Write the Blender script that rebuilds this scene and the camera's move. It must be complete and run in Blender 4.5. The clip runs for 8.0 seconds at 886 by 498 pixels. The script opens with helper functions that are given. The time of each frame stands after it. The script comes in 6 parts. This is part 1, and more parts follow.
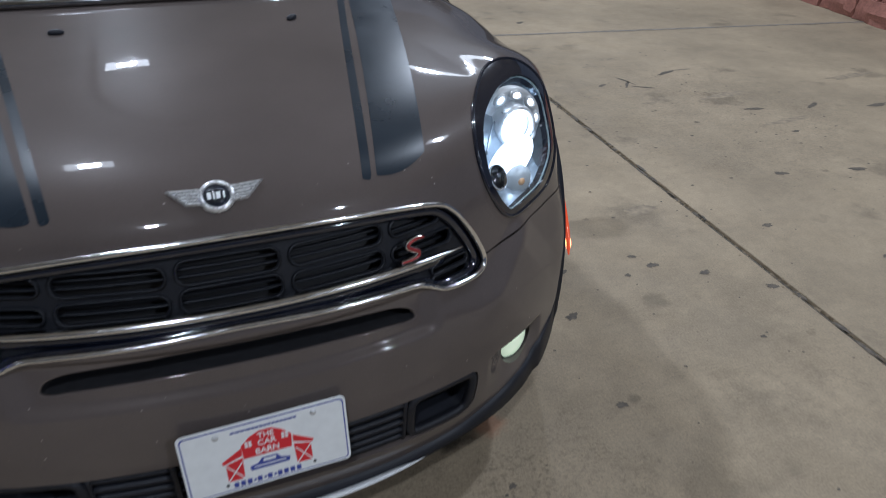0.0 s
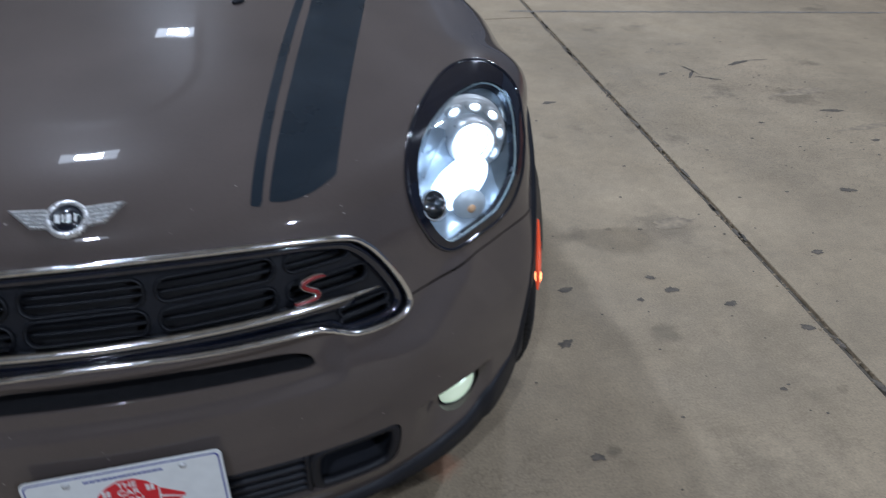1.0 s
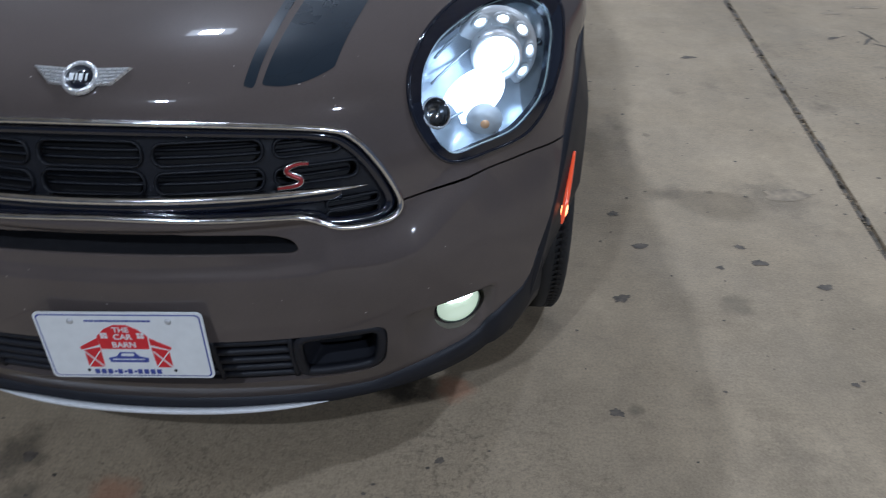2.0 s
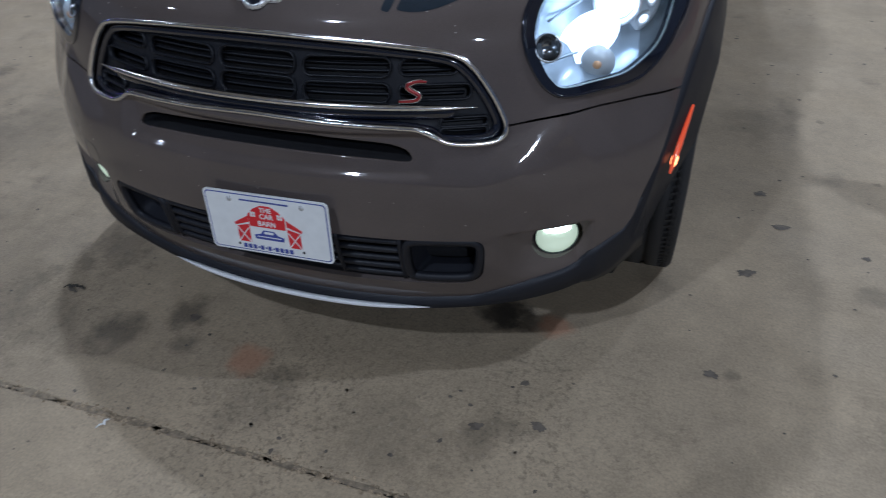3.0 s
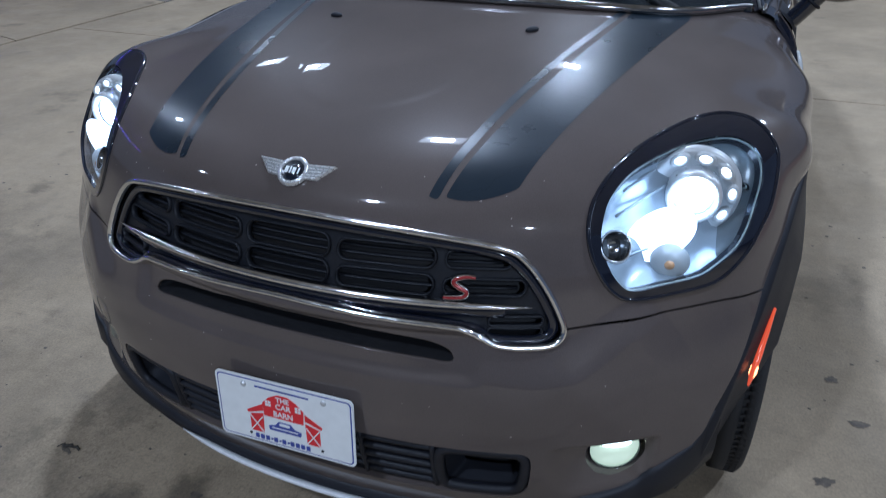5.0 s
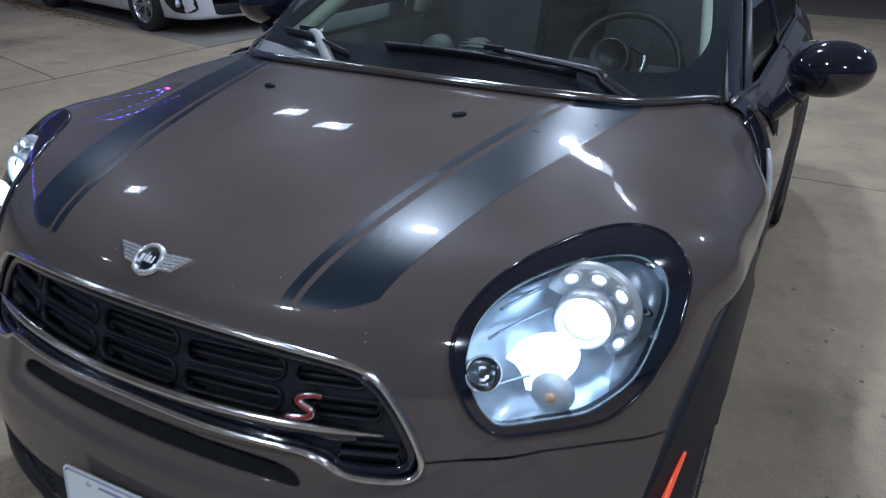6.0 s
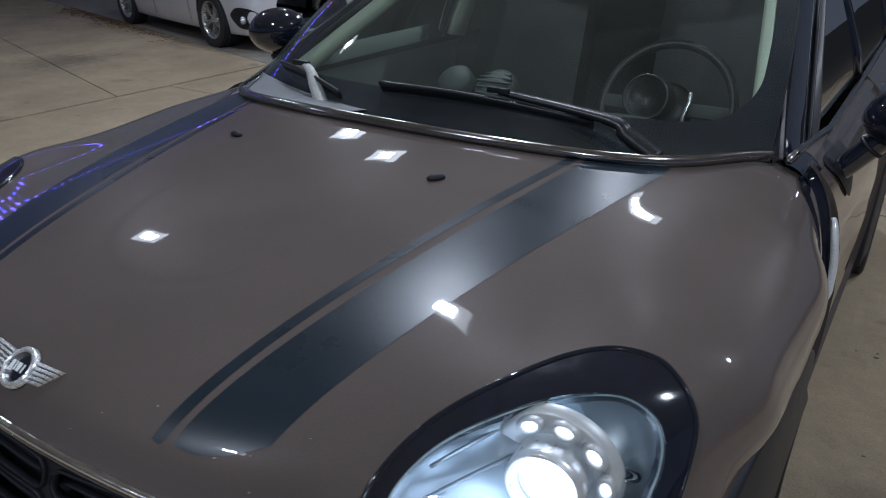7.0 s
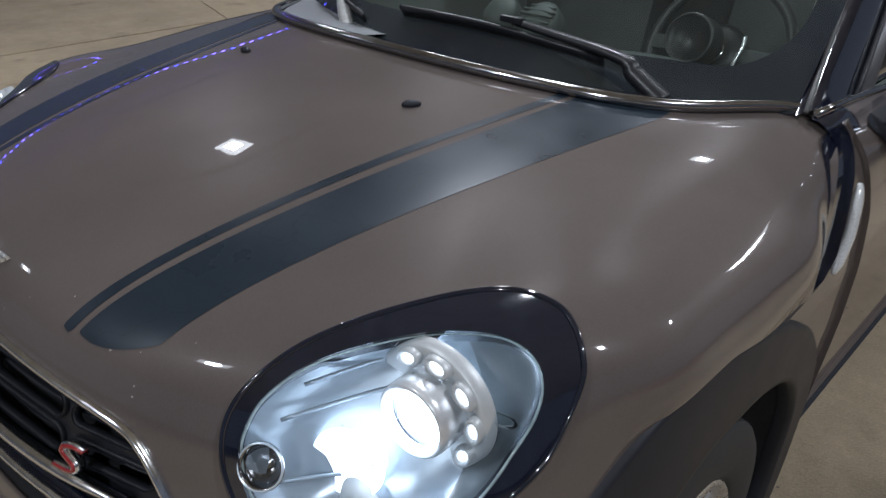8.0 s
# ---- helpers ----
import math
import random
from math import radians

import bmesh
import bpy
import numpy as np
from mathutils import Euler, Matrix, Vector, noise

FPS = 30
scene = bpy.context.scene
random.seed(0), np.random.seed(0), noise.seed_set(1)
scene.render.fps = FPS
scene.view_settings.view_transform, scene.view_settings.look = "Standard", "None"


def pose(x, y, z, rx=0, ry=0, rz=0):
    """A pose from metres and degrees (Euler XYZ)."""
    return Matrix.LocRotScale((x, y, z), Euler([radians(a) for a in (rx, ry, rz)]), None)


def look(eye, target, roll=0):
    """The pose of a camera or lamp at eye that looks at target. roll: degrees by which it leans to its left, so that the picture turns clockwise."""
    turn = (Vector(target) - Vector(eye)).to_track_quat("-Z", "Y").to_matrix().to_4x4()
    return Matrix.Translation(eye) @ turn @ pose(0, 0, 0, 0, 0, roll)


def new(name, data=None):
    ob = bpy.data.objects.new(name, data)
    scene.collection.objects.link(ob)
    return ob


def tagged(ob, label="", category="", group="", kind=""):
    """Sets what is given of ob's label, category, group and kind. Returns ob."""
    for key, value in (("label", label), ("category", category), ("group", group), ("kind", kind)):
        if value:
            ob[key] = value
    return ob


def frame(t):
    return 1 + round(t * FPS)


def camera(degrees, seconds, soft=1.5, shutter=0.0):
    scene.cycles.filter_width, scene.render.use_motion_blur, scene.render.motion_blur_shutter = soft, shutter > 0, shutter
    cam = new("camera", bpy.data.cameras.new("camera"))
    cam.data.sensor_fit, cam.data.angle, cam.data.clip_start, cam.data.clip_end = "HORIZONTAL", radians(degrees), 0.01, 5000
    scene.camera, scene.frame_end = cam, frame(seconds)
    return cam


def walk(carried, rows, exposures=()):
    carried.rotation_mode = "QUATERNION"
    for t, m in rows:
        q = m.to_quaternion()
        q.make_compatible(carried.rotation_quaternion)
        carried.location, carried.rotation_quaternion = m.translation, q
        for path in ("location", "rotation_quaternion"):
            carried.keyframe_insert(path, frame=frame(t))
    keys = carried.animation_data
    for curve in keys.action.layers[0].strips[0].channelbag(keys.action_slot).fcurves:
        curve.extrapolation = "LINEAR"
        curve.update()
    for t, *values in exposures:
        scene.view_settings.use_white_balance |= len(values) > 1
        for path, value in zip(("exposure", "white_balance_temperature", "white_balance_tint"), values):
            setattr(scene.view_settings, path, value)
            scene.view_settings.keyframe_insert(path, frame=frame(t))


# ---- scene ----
cam = camera(63.7, 8.0, soft=1.0, shutter=0.35)
PATH = [
    (0, (-0.039, -1.019, 1.45), (0.593, 0.575, 0.42), 1.4),
    (0.5, (0.108, -0.841, 1.474), (0.682, 0.768, 0.435), 1.0),
    (0.8, (0.204, -0.831, 1.45), (0.691, 0.788, 0.381), 2.0),
    (1, (0.323, -0.863, 1.457), (0.731, 0.747, 0.343), 1.9),
    (1.2, (0.444, -0.908, 1.451), (0.784, 0.694, 0.303), 2.4),
    (2.3, (0.727, -0.958, 1.361), (0.504, 0.607, 0.135), -0.5),
    (2.5, (0.809, -1.038, 1.355), (0.477, 0.502, 0.123), -1.1),
    (3, (0.842, -1.104, 1.351), (0.286, 0.376, 0.126), -2.9),
    (3.5, (0.824, -1.137, 1.345), (0.124, 0.312, 0.157), -3.5),
    (4, (0.825, -1.114, 1.37), (0.137, 0.398, 0.257), -2.5),
    (4.5, (0.741, -0.979, 1.4), (0.095, 0.598, 0.352), -1.6),
    (5, (0.718, -0.876, 1.404), (0.05, 0.733, 0.422), -0.8),
    (5.2, (0.776, -0.832, 1.413), (0.072, 0.783, 0.467), -0.7),
    (6.3, (0.933, -0.46, 1.434), (0.06, 1.131, 0.595), 0.8),
    (6.4, (0.925, -0.41, 1.434), (0.027, 1.171, 0.603), 0.3),
    (6.5, (0.902, -0.367, 1.452), (0.009, 1.214, 0.615), 0.7),
    (7, (0.948, -0.225, 1.453), (-0.055, 1.287, 0.611), -0.1),
    (7.5, (1.131, -0.084, 1.446), (0.005, 1.305, 0.549), 0.1),
    (7.6, (1.151, -0.07, 1.448), (0.005, 1.286, 0.527), 0.2),
    (8, (1.139, -0.05, 1.42), (-0.062, 1.213, 0.438), 0.8),
]

EXPOSURES = [(0, .32, 5280, 10), (.5, .52, 5160, 10), (1.2, .22, 5080, 10), (2.5, .34, 5040, 10), (3.0, .22, 5020, 10), (3.5, .37, 5010, 10), (4.5, .55, 4800, 10), (5.0, .43, 4800, 10), (6.5, .23, 5110, 10), (7.2, .14, 5400, 10), (8.0, .52, 5620, 10)]
walk(cam, [(t, look(eye, target, roll)) for t, eye, target, roll in PATH], EXPOSURES)

# ---- world and lights: night under a lit forecourt canopy ----
world = bpy.data.worlds.new("night")
scene.world = world
world.use_nodes = True
world.node_tree.nodes["Background"].inputs[0].default_value = (0.062, 0.065, 0.073, 1)
world.node_tree.nodes["Background"].inputs[1].default_value = 1.0
LAMP_Z = 5.3
LAMPS = [(-1.2, 3.0, 115), (-.6, 7.0, 86), (-1.2, -3.4, 95), (-6.7, 3.1, 42), (-6.1, 6.9, 30), (-4.85, 6.35, 22), (-7.6, -3.0, 16), (4.2, 7.0, 115), (4.0, 1.5, 95), (4.4, -6.4, 265)]


# ---- materials ----
def material(name, color, rough=0.5, metal=0.0, coat=0.0, emit=None, strength=0.0, trans=0.0, alpha=1.0):
    m = bpy.data.materials.new(name)
    m.use_nodes = True
    b = m.node_tree.nodes["Principled BSDF"]
    b.inputs["Base Color"].default_value = (*color, 1)
    b.inputs["Roughness"].default_value = rough
    b.inputs["Metallic"].default_value = metal
    b.inputs["Coat Weight"].default_value = coat
    b.inputs["Coat Roughness"].default_value = 0.03
    b.inputs["Transmission Weight"].default_value = trans
    if emit:
        b.inputs["Emission Color"].default_value = (*emit, 1)
        b.inputs["Emission Strength"].default_value = strength
    return m


def grain(m, scale, amount, rough_amount=0.0, bump=0.0, detail=4.0, scale2=0.0):
    """Varies a material's colour, roughness and relief by noise at one or two scales, in metres."""
    t = m.node_tree
    n, l = t.nodes, t.links
    b = n["Principled BSDF"]
    col = tuple(b.inputs["Base Color"].default_value)
    co = n.new("ShaderNodeTexCoord")
    nz = n.new("ShaderNodeTexNoise")
    nz.inputs["Scale"].default_value, nz.inputs["Detail"].default_value = scale, detail
    l.new(co.outputs["Object"], nz.inputs["Vector"])
    fac = nz.outputs["Fac"]
    if scale2:
        n2 = n.new("ShaderNodeTexNoise")
        n2.inputs["Scale"].default_value, n2.inputs["Detail"].default_value = scale2, 5.0
        l.new(co.outputs["Object"], n2.inputs["Vector"])
        mx = n.new("ShaderNodeMath")
        mx.operation = "ADD"
        l.new(fac, mx.inputs[0])
        l.new(n2.outputs["Fac"], mx.inputs[1])
        hf = n.new("ShaderNodeMath")
        hf.operation = "MULTIPLY"
        hf.inputs[1].default_value = 0.5
        l.new(mx.outputs[0], hf.inputs[0])
        fac = hf.outputs[0]
    mr = n.new("ShaderNodeMapRange")
    mr.inputs["From Min"].default_value, mr.inputs["From Max"].default_value = 0.3, 0.7
    mr.inputs["To Min"].default_value, mr.inputs["To Max"].default_value = 1 - amount, 1 + amount
    l.new(fac, mr.inputs["Value"])
    sc = n.new("ShaderNodeVectorMath")
    sc.operation = "SCALE"
    sc.inputs[0].default_value = col[:3]
    l.new(mr.outputs[0], sc.inputs["Scale"])
    l.new(sc.outputs[0], b.inputs["Base Color"])
    if rough_amount:
        r0 = b.inputs["Roughness"].default_value
        rr = n.new("ShaderNodeMapRange")
        rr.inputs["From Min"].default_value, rr.inputs["From Max"].default_value = 0.3, 0.7
        rr.inputs["To Min"].default_value, rr.inputs["To Max"].default_value = r0 - rough_amount, r0 + rough_amount
        l.new(fac, rr.inputs["Value"])
        l.new(rr.outputs[0], b.inputs["Roughness"])
    if bump:
        bp = n.new("ShaderNodeBump")
        bp.inputs["Strength"].default_value, bp.inputs["Distance"].default_value = 1.0, bump
        l.new(fac, bp.inputs["Height"])
        l.new(bp.outputs[0], b.inputs["Normal"])
    return m


def coat_waves(m):
    """Gentle panel waviness in the clear coat, so that lamps mirror in it unevenly."""
    n, l = m.node_tree.nodes, m.node_tree.links
    co, bp = n.new("ShaderNodeTexCoord"), n.new("ShaderNodeBump")
    nz = n.new("ShaderNodeTexNoise")
    nz.inputs["Scale"].default_value, nz.inputs["Detail"].default_value, nz.inputs["Roughness"].default_value = 9.0, 2.0, 0.45
    l.new(co.outputs["Object"], nz.inputs["Vector"])
    bp.inputs["Strength"].default_value, bp.inputs["Distance"].default_value = 1.0, 0.00028
    l.new(nz.outputs["Fac"], bp.inputs["Height"])
    l.new(bp.outputs[0], n["Principled BSDF"].inputs["Coat Normal"])
    # wiped smears and dust that dull the coat in drawn-out patches
    mp, sm, rr = (n.new("ShaderNode" + k) for k in ("Mapping", "TexNoise", "MapRange"))
    mp.inputs["Scale"].default_value = (4.0, 11.0, 6.0)
    mp.inputs["Rotation"].default_value = (0, 0, 0.5)
    l.new(co.outputs["Object"], mp.inputs["Vector"])
    sm.inputs["Scale"].default_value, sm.inputs["Detail"].default_value, sm.inputs["Roughness"].default_value = 1.0, 7.0, 0.7
    l.new(mp.outputs[0], sm.inputs["Vector"])
    rr.inputs["From Min"].default_value, rr.inputs["From Max"].default_value = 0.50, 0.74
    rr.inputs["To Min"].default_value, rr.inputs["To Max"].default_value = 0.015, 0.055
    l.new(sm.outputs["Fac"], rr.inputs["Value"])
    l.new(rr.outputs[0], n["Principled BSDF"].inputs["Coat Roughness"])


def scratched(m, amount):
    """Fine crossing scuffs in a vinyl film: they lift its colour and roughness a little."""
    n, l = m.node_tree.nodes, m.node_tree.links
    b = n["Principled BSDF"]
    co, wv, nz, ad, rp, mx = (n.new("ShaderNode" + k) for k in ("TexCoord", "TexVoronoi", "TexNoise", "MixRGB", "MapRange", "MixRGB"))
    wv.feature = "DISTANCE_TO_EDGE"
    wv.inputs["Scale"].default_value = 7.0
    nz.inputs["Scale"].default_value, nz.inputs["Detail"].default_value = 6.0, 5
    ad.blend_type = "ADD"
    ad.inputs[0].default_value = 0.35
    l.new(co.outputs["Object"], nz.inputs["Vector"])
    l.new(co.outputs["Object"], ad.inputs[1])
    l.new(nz.outputs["Color"], ad.inputs[2])
    l.new(ad.outputs[0], wv.inputs["Vector"])
    rp.inputs["From Min"].default_value, rp.inputs["From Max"].default_value = 0.0, 0.012
    rp.inputs["To Min"].default_value, rp.inputs["To Max"].default_value = amount, 0.0
    l.new(wv.outputs["Distance"], rp.inputs["Value"])
    old = b.inputs["Base Color"].links[0].from_socket
    l.new(rp.outputs[0], mx.inputs[0])
    l.new(old, mx.inputs[1])
    mx.inputs[2].default_value = (0.006, 0.008, 0.011, 1)
    l.new(mx.outputs[0], b.inputs["Base Color"])


# x, y, radius, depth: first five broad darker patches, then oil spots
DARK_SPOTS = ((-2.5, .3, .9, .8), (1.35, -.25, .45, .80), (1.55, .35, .30, .86), (-1.15, -.05, .55, .78), (-1.7, .75, .4, .84), (.46, .30, .07, .38), (.56, .285, .05, .45), (-.31, -.06, .045, .6), (-.52, -.07, .085, .50), (-.37, .05, .075, .45), (.50, .30, .07, .35), (.30, -.17, .16, .80), (-.04, -.16, .13, .78), (-.75, .25, .12, .7),
             (1.75, 1.24, .13, .72), (1.45, .65, .05, .7), (-1.85, .60, .08, .65), (.02, -.07, .05, .7), (1.15, 1.6, .16, .8), (-1.4, -.1, .2, .82),
             (3.12, 2.37, .14, .62), (-7.2, 4.2, .5, .6), (-2.28, 1.3, .07, .6))


def concrete_material(name, color):
    """Worn forecourt concrete: broad stains and darker patches, fine grain, dark gum and oil spots, roughness that
    follows them.
    """
    m = material(name, color, 0.75)
    t = m.node_tree
    n, l = t.nodes, t.links
    b = n["Principled BSDF"]
    co = n.new("ShaderNodeNewGeometry")

    def noise_tex(scale, detail, rough=0.6):
        z = n.new("ShaderNodeTexNoise")
        z.inputs["Scale"].default_value, z.inputs["Detail"].default_value, z.inputs["Roughness"].default_value = scale, detail, rough
        l.new(co.outputs["Position"], z.inputs["Vector"])
        return z.outputs["Fac"]

    def rng(src, a, c, lo, hi):
        r = n.new("ShaderNodeMapRange")
        r.inputs["From Min"].default_value, r.inputs["From Max"].default_value = a, c
        r.inputs["To Min"].default_value, r.inputs["To Max"].default_value = lo, hi
        l.new(src, r.inputs["Value"])
        return r.outputs[0]

    def soft_spot(cx, cy, radius, wobble):
        """1 away from a spot, falling to 0 in its ragged middle."""
        d = n.new("ShaderNodeVectorMath")
        d.operation = "DISTANCE"
        d.inputs[1].default_value = (cx, cy, 0)
        l.new(co.outputs["Position"], d.inputs[0])
        q = n.new("ShaderNodeMath")
        q.operation = "MULTIPLY_ADD"
        q.inputs[1].default_value, q.inputs[2].default_value = radius * 2.4, -radius * 1.2
        l.new(wobble, q.inputs[0])
        e = n.new("ShaderNodeMath")
        e.operation = "ADD"
        l.new(d.outputs["Value"], e.inputs[0])
        l.new(q.outputs[0], e.inputs[1])
        return rng(e.outputs[0], radius * .45, radius * 1.1, 0.0, 1.0)

    def mul(a, c):
        q = n.new("ShaderNodeMath")
        q.operation = "MULTIPLY"
        l.new(a, q.inputs[0])
        l.new(c, q.inputs[1])
        return q.outputs[0]

    broad = rng(noise_tex(1.1, 5), 0.35, 0.65, 0.80, 1.12)
    mid = rng(noise_tex(7, 8, 0.75), 0.35, 0.68, 0.91, 1.07)
    fine = rng(noise_tex(140, 5, 0.75), 0.3, 0.7, 0.75, 1.21)
    blot = rng(noise_tex(2.6, 4, 0.55), 0.62, 0.72, 1.0, 0.66)
    pit = rng(noise_tex(55, 3, 0.6), 0.68, 0.78, 1.0, 0.62)
    vo = n.new("ShaderNodeTexVoronoi")
    vo.inputs["Scale"].default_value = 3.1
    wob = n.new("ShaderNodeTexNoise")
    wob.inputs["Scale"].default_value = 26
    l.new(co.outputs["Position"], wob.inputs["Vector"])
    ad = n.new("ShaderNodeMixRGB")
    ad.blend_type = "ADD"
    ad.inputs[0].default_value = 0.05
    l.new(co.outputs["Position"], ad.inputs[1])
    l.new(wob.outputs["Color"], ad.inputs[2])
    l.new(ad.outputs[0], vo.inputs["Vector"])
    spot = rng(vo.outputs["Distance"], 0.04, 0.075, 0.68, 1.0)
    total = mul(mul(mul(broad, mid), mul(fine, blot)), mul(pit, spot))
    st = n.new("ShaderNodeMapping")
    st.inputs["Scale"].default_value = (4.0, 150, 1)
    st.inputs["Rotation"].default_value = (0, 0, 0.06)
    l.new(co.outputs["Position"], st.inputs["Vector"])
    sn = n.new("ShaderNodeTexNoise")
    sn.inputs["Scale"].default_value, sn.inputs["Detail"].default_value = 1.0, 5
    l.new(st.outputs[0], sn.inputs["Vector"])
    total = mul(total, rng(noise_tex(24, 6, 0.7), 0.32, 0.68, 0.91, 1.08))
    total = mul(total, rng(sn.outputs["Fac"], 0.3, 0.7, 0.98, 1.02))
    wobble = noise_tex(11, 6, 0.65)
    # surface worn open into pits where water stands
    for cx, cy, radius in ((.30, -.15, .42), (-.10, -.20, .30), (.75, .02, .22), (-.75, .0, .22), (2.9, 2.2, .8), (-6.4, 3.0, 1.2)):
        worn = n.new("ShaderNodeMath")
        worn.operation = "MAXIMUM"
        l.new(soft_spot(cx, cy, radius, wobble), worn.inputs[0])
        l.new(rng(noise_tex(60, 6, 0.75), 0.49, 0.64, 1.0, 0.74), worn.inputs[1])
        total = mul(total, worn.outputs[0])
    for cx, cy, radius, depth in DARK_SPOTS:
        total = mul(total, rng(soft_spot(cx, cy, radius, wobble), 0, 1, depth, 1.0))
    sc = n.new("ShaderNodeVectorMath")
    sc.operation = "SCALE"
    sc.inputs[0].default_value = color
    l.new(total, sc.inputs["Scale"])
    paint = sc.outputs[0]
    for cx, cy, radius in ((.625, .28, .05), (-.11, -.06, .06)):
        mx = n.new("ShaderNodeMixRGB")
        mx.inputs[2].default_value = (0.36, 0.17, 0.09, 1)
        l.new(rng(soft_spot(cx, cy, radius, wobble), 0, 1, .55, 0.0), mx.inputs[0])
        l.new(paint, mx.inputs[1])
        paint = mx.outputs[0]
    l.new(paint, b.inputs["Base Color"])
    l.new(rng(noise_tex(3, 5), 0.35, 0.7, 0.62, 0.85), b.inputs["Roughness"])
    bp = n.new("ShaderNodeBump")
    bp.inputs["Strength"].default_value, bp.inputs["Distance"].default_value = 0.8, 0.002
    l.new(mul(fine, mid), bp.inputs["Height"])
    l.new(bp.outputs[0], b.inputs["Normal"])
    return m


PAINT = grain(material("brown_metallic_paint", (0.098, 0.081, 0.074), 0.34, 0.02, 1.0), 900, 0.26, 0.0, 0.0, 2.0, 3.0)
PAINT.node_tree.nodes["Principled BSDF"].inputs["Specular IOR Level"].default_value = 0.03
coat_waves(PAINT)
STRIPE = grain(material("black_vinyl", (0.015, 0.022, 0.031), 0.30, 0.0, 0.22), 6, 0.14, 0.05, 0.0, 6.0)
STRIPE.node_tree.nodes["Principled BSDF"].inputs["Specular IOR Level"].default_value = 0.25
scratched(STRIPE, 0.45)
BLACK_GLOSS = grain(material("gloss_black", (0.008, 0.010, 0.019), 0.08, 0.0, 1.0), 40, 0.2, 0.02)
BLACK_PLASTIC = grain(material("grained_black_plastic", (0.013, 0.014, 0.019), 0.50), 500, 0.2, 0.06, 0.0003, 3.0, 12.0)
BLACK_PLASTIC.node_tree.nodes["Principled BSDF"].inputs["Specular IOR Level"].default_value = 0.32
PALE_PLASTIC = grain(material("faded_cowl_plastic", (0.14, 0.146, 0.154), 0.55), 260, 0.15, 0.06, 0.0002, 3.0, 9.0)
GREY_PLASTIC = grain(material("weathered_plastic", (0.10, 0.10, 0.10), 0.6), 300, 0.2, 0.06, 0.0003, 3.0, 15.0)
DARK = grain(material("dark_cavity", (0.014, 0.014, 0.016), 0.6), 60, 0.2)
CHROME = grain(material("chrome", (0.82, 0.83, 0.85), 0.15, 1.0), 60, 0.06, 0.05)
BRUSHED = grain(material("brushed_chrome", (0.80, 0.81, 0.82), 0.30, 0.75), 240, 0.10, 0.06)
DARK_CHROME = grain(material("smoked_chrome", (0.42, 0.42, 0.43), 0.14, 1.0), 60, 0.1, 0.03)
BRIGHT_STRIP = grain(material("bright_strip", (0.78, 0.79, 0.80), 0.35, 0.0), 80, 0.06, 0.05)
CHIP = grain(material("bare_primer", (0.30, 0.27, 0.24), 0.7), 90, 0.3)
SILVER = grain(material("silver_trim", (0.62, 0.63, 0.64), 0.32, 0.4), 80, 0.1, 0.05)
WIPER = grain(material("satin_black_metal", (0.012, 0.013, 0.015), 0.36), 200, 0.2, 0.08)
SAIL = grain(material("satin_grey_sail", (0.050, 0.049, 0.053), 0.45), 200, 0.2, 0.08)
ARM_GREY = grain(material("weathered_grey_arm", (0.40, 0.40, 0.385), 0.5), 120, 0.2, 0.08)
RUBBER = grain(material("tyre_rubber", (0.018, 0.018, 0.019), 0.75), 120, 0.3, 0.08, 0.0004, 4.0, 9.0)
ALLOY = grain(material("alloy", (0.55, 0.55, 0.56), 0.28, 0.9), 50, 0.12, 0.06)


def pane_material(name, tint, dust_haze=0.0):
    """A thin pane: it lets light straight through, tinted, mirrors by Fresnel, and may carry a pale film of dust and
    painted-in reflection haze.
    """
    m = bpy.data.materials.new(name)
    m.use_nodes = True
    n, l = m.node_tree.nodes, m.node_tree.links
    n.remove(n["Principled BSDF"])
    tr, gl, mx, fr = (n.new("ShaderNode" + k) for k in ("BsdfTransparent", "BsdfGlossy", "MixShader", "Fresnel"))
    tr.inputs[0].default_value = (*tint, 1)
    gl.inputs["Roughness"].default_value = 0.015
    fr.inputs["IOR"].default_value = 1.5
    l.new(fr.outputs[0], mx.inputs[0])
    l.new(tr.outputs[0], mx.inputs[1])
    l.new(gl.outputs[0], mx.inputs[2])
    out = mx.outputs[0]
    if dust_haze:
        df, m2, nz, mr, co = (n.new("ShaderNode" + k) for k in ("BsdfDiffuse", "MixShader", "TexNoise", "MapRange", "TexCoord"))
        df.inputs[0].default_value = (0.42, 0.47, 0.44, 1)
        nz.inputs["Scale"].default_value, nz.inputs["Detail"].default_value = 3.5, 7
        l.new(co.outputs["Object"], nz.inputs["Vector"])
        mr.inputs["From Min"].default_value, mr.inputs["From Max"].default_value = 0.3, 0.7
        mr.inputs["To Min"].default_value, mr.inputs["To Max"].default_value = dust_haze * 0.5, dust_haze * 1.5
        l.new(nz.outputs["Fac"], mr.inputs["Value"])
        l.new(mr.outputs[0], m2.inputs[0])
        l.new(out, m2.inputs[1])
        l.new(df.outputs[0], m2.inputs[2])
        out = m2.outputs[0]
    l.new(out, n["Material Output"].inputs[0])
    return m


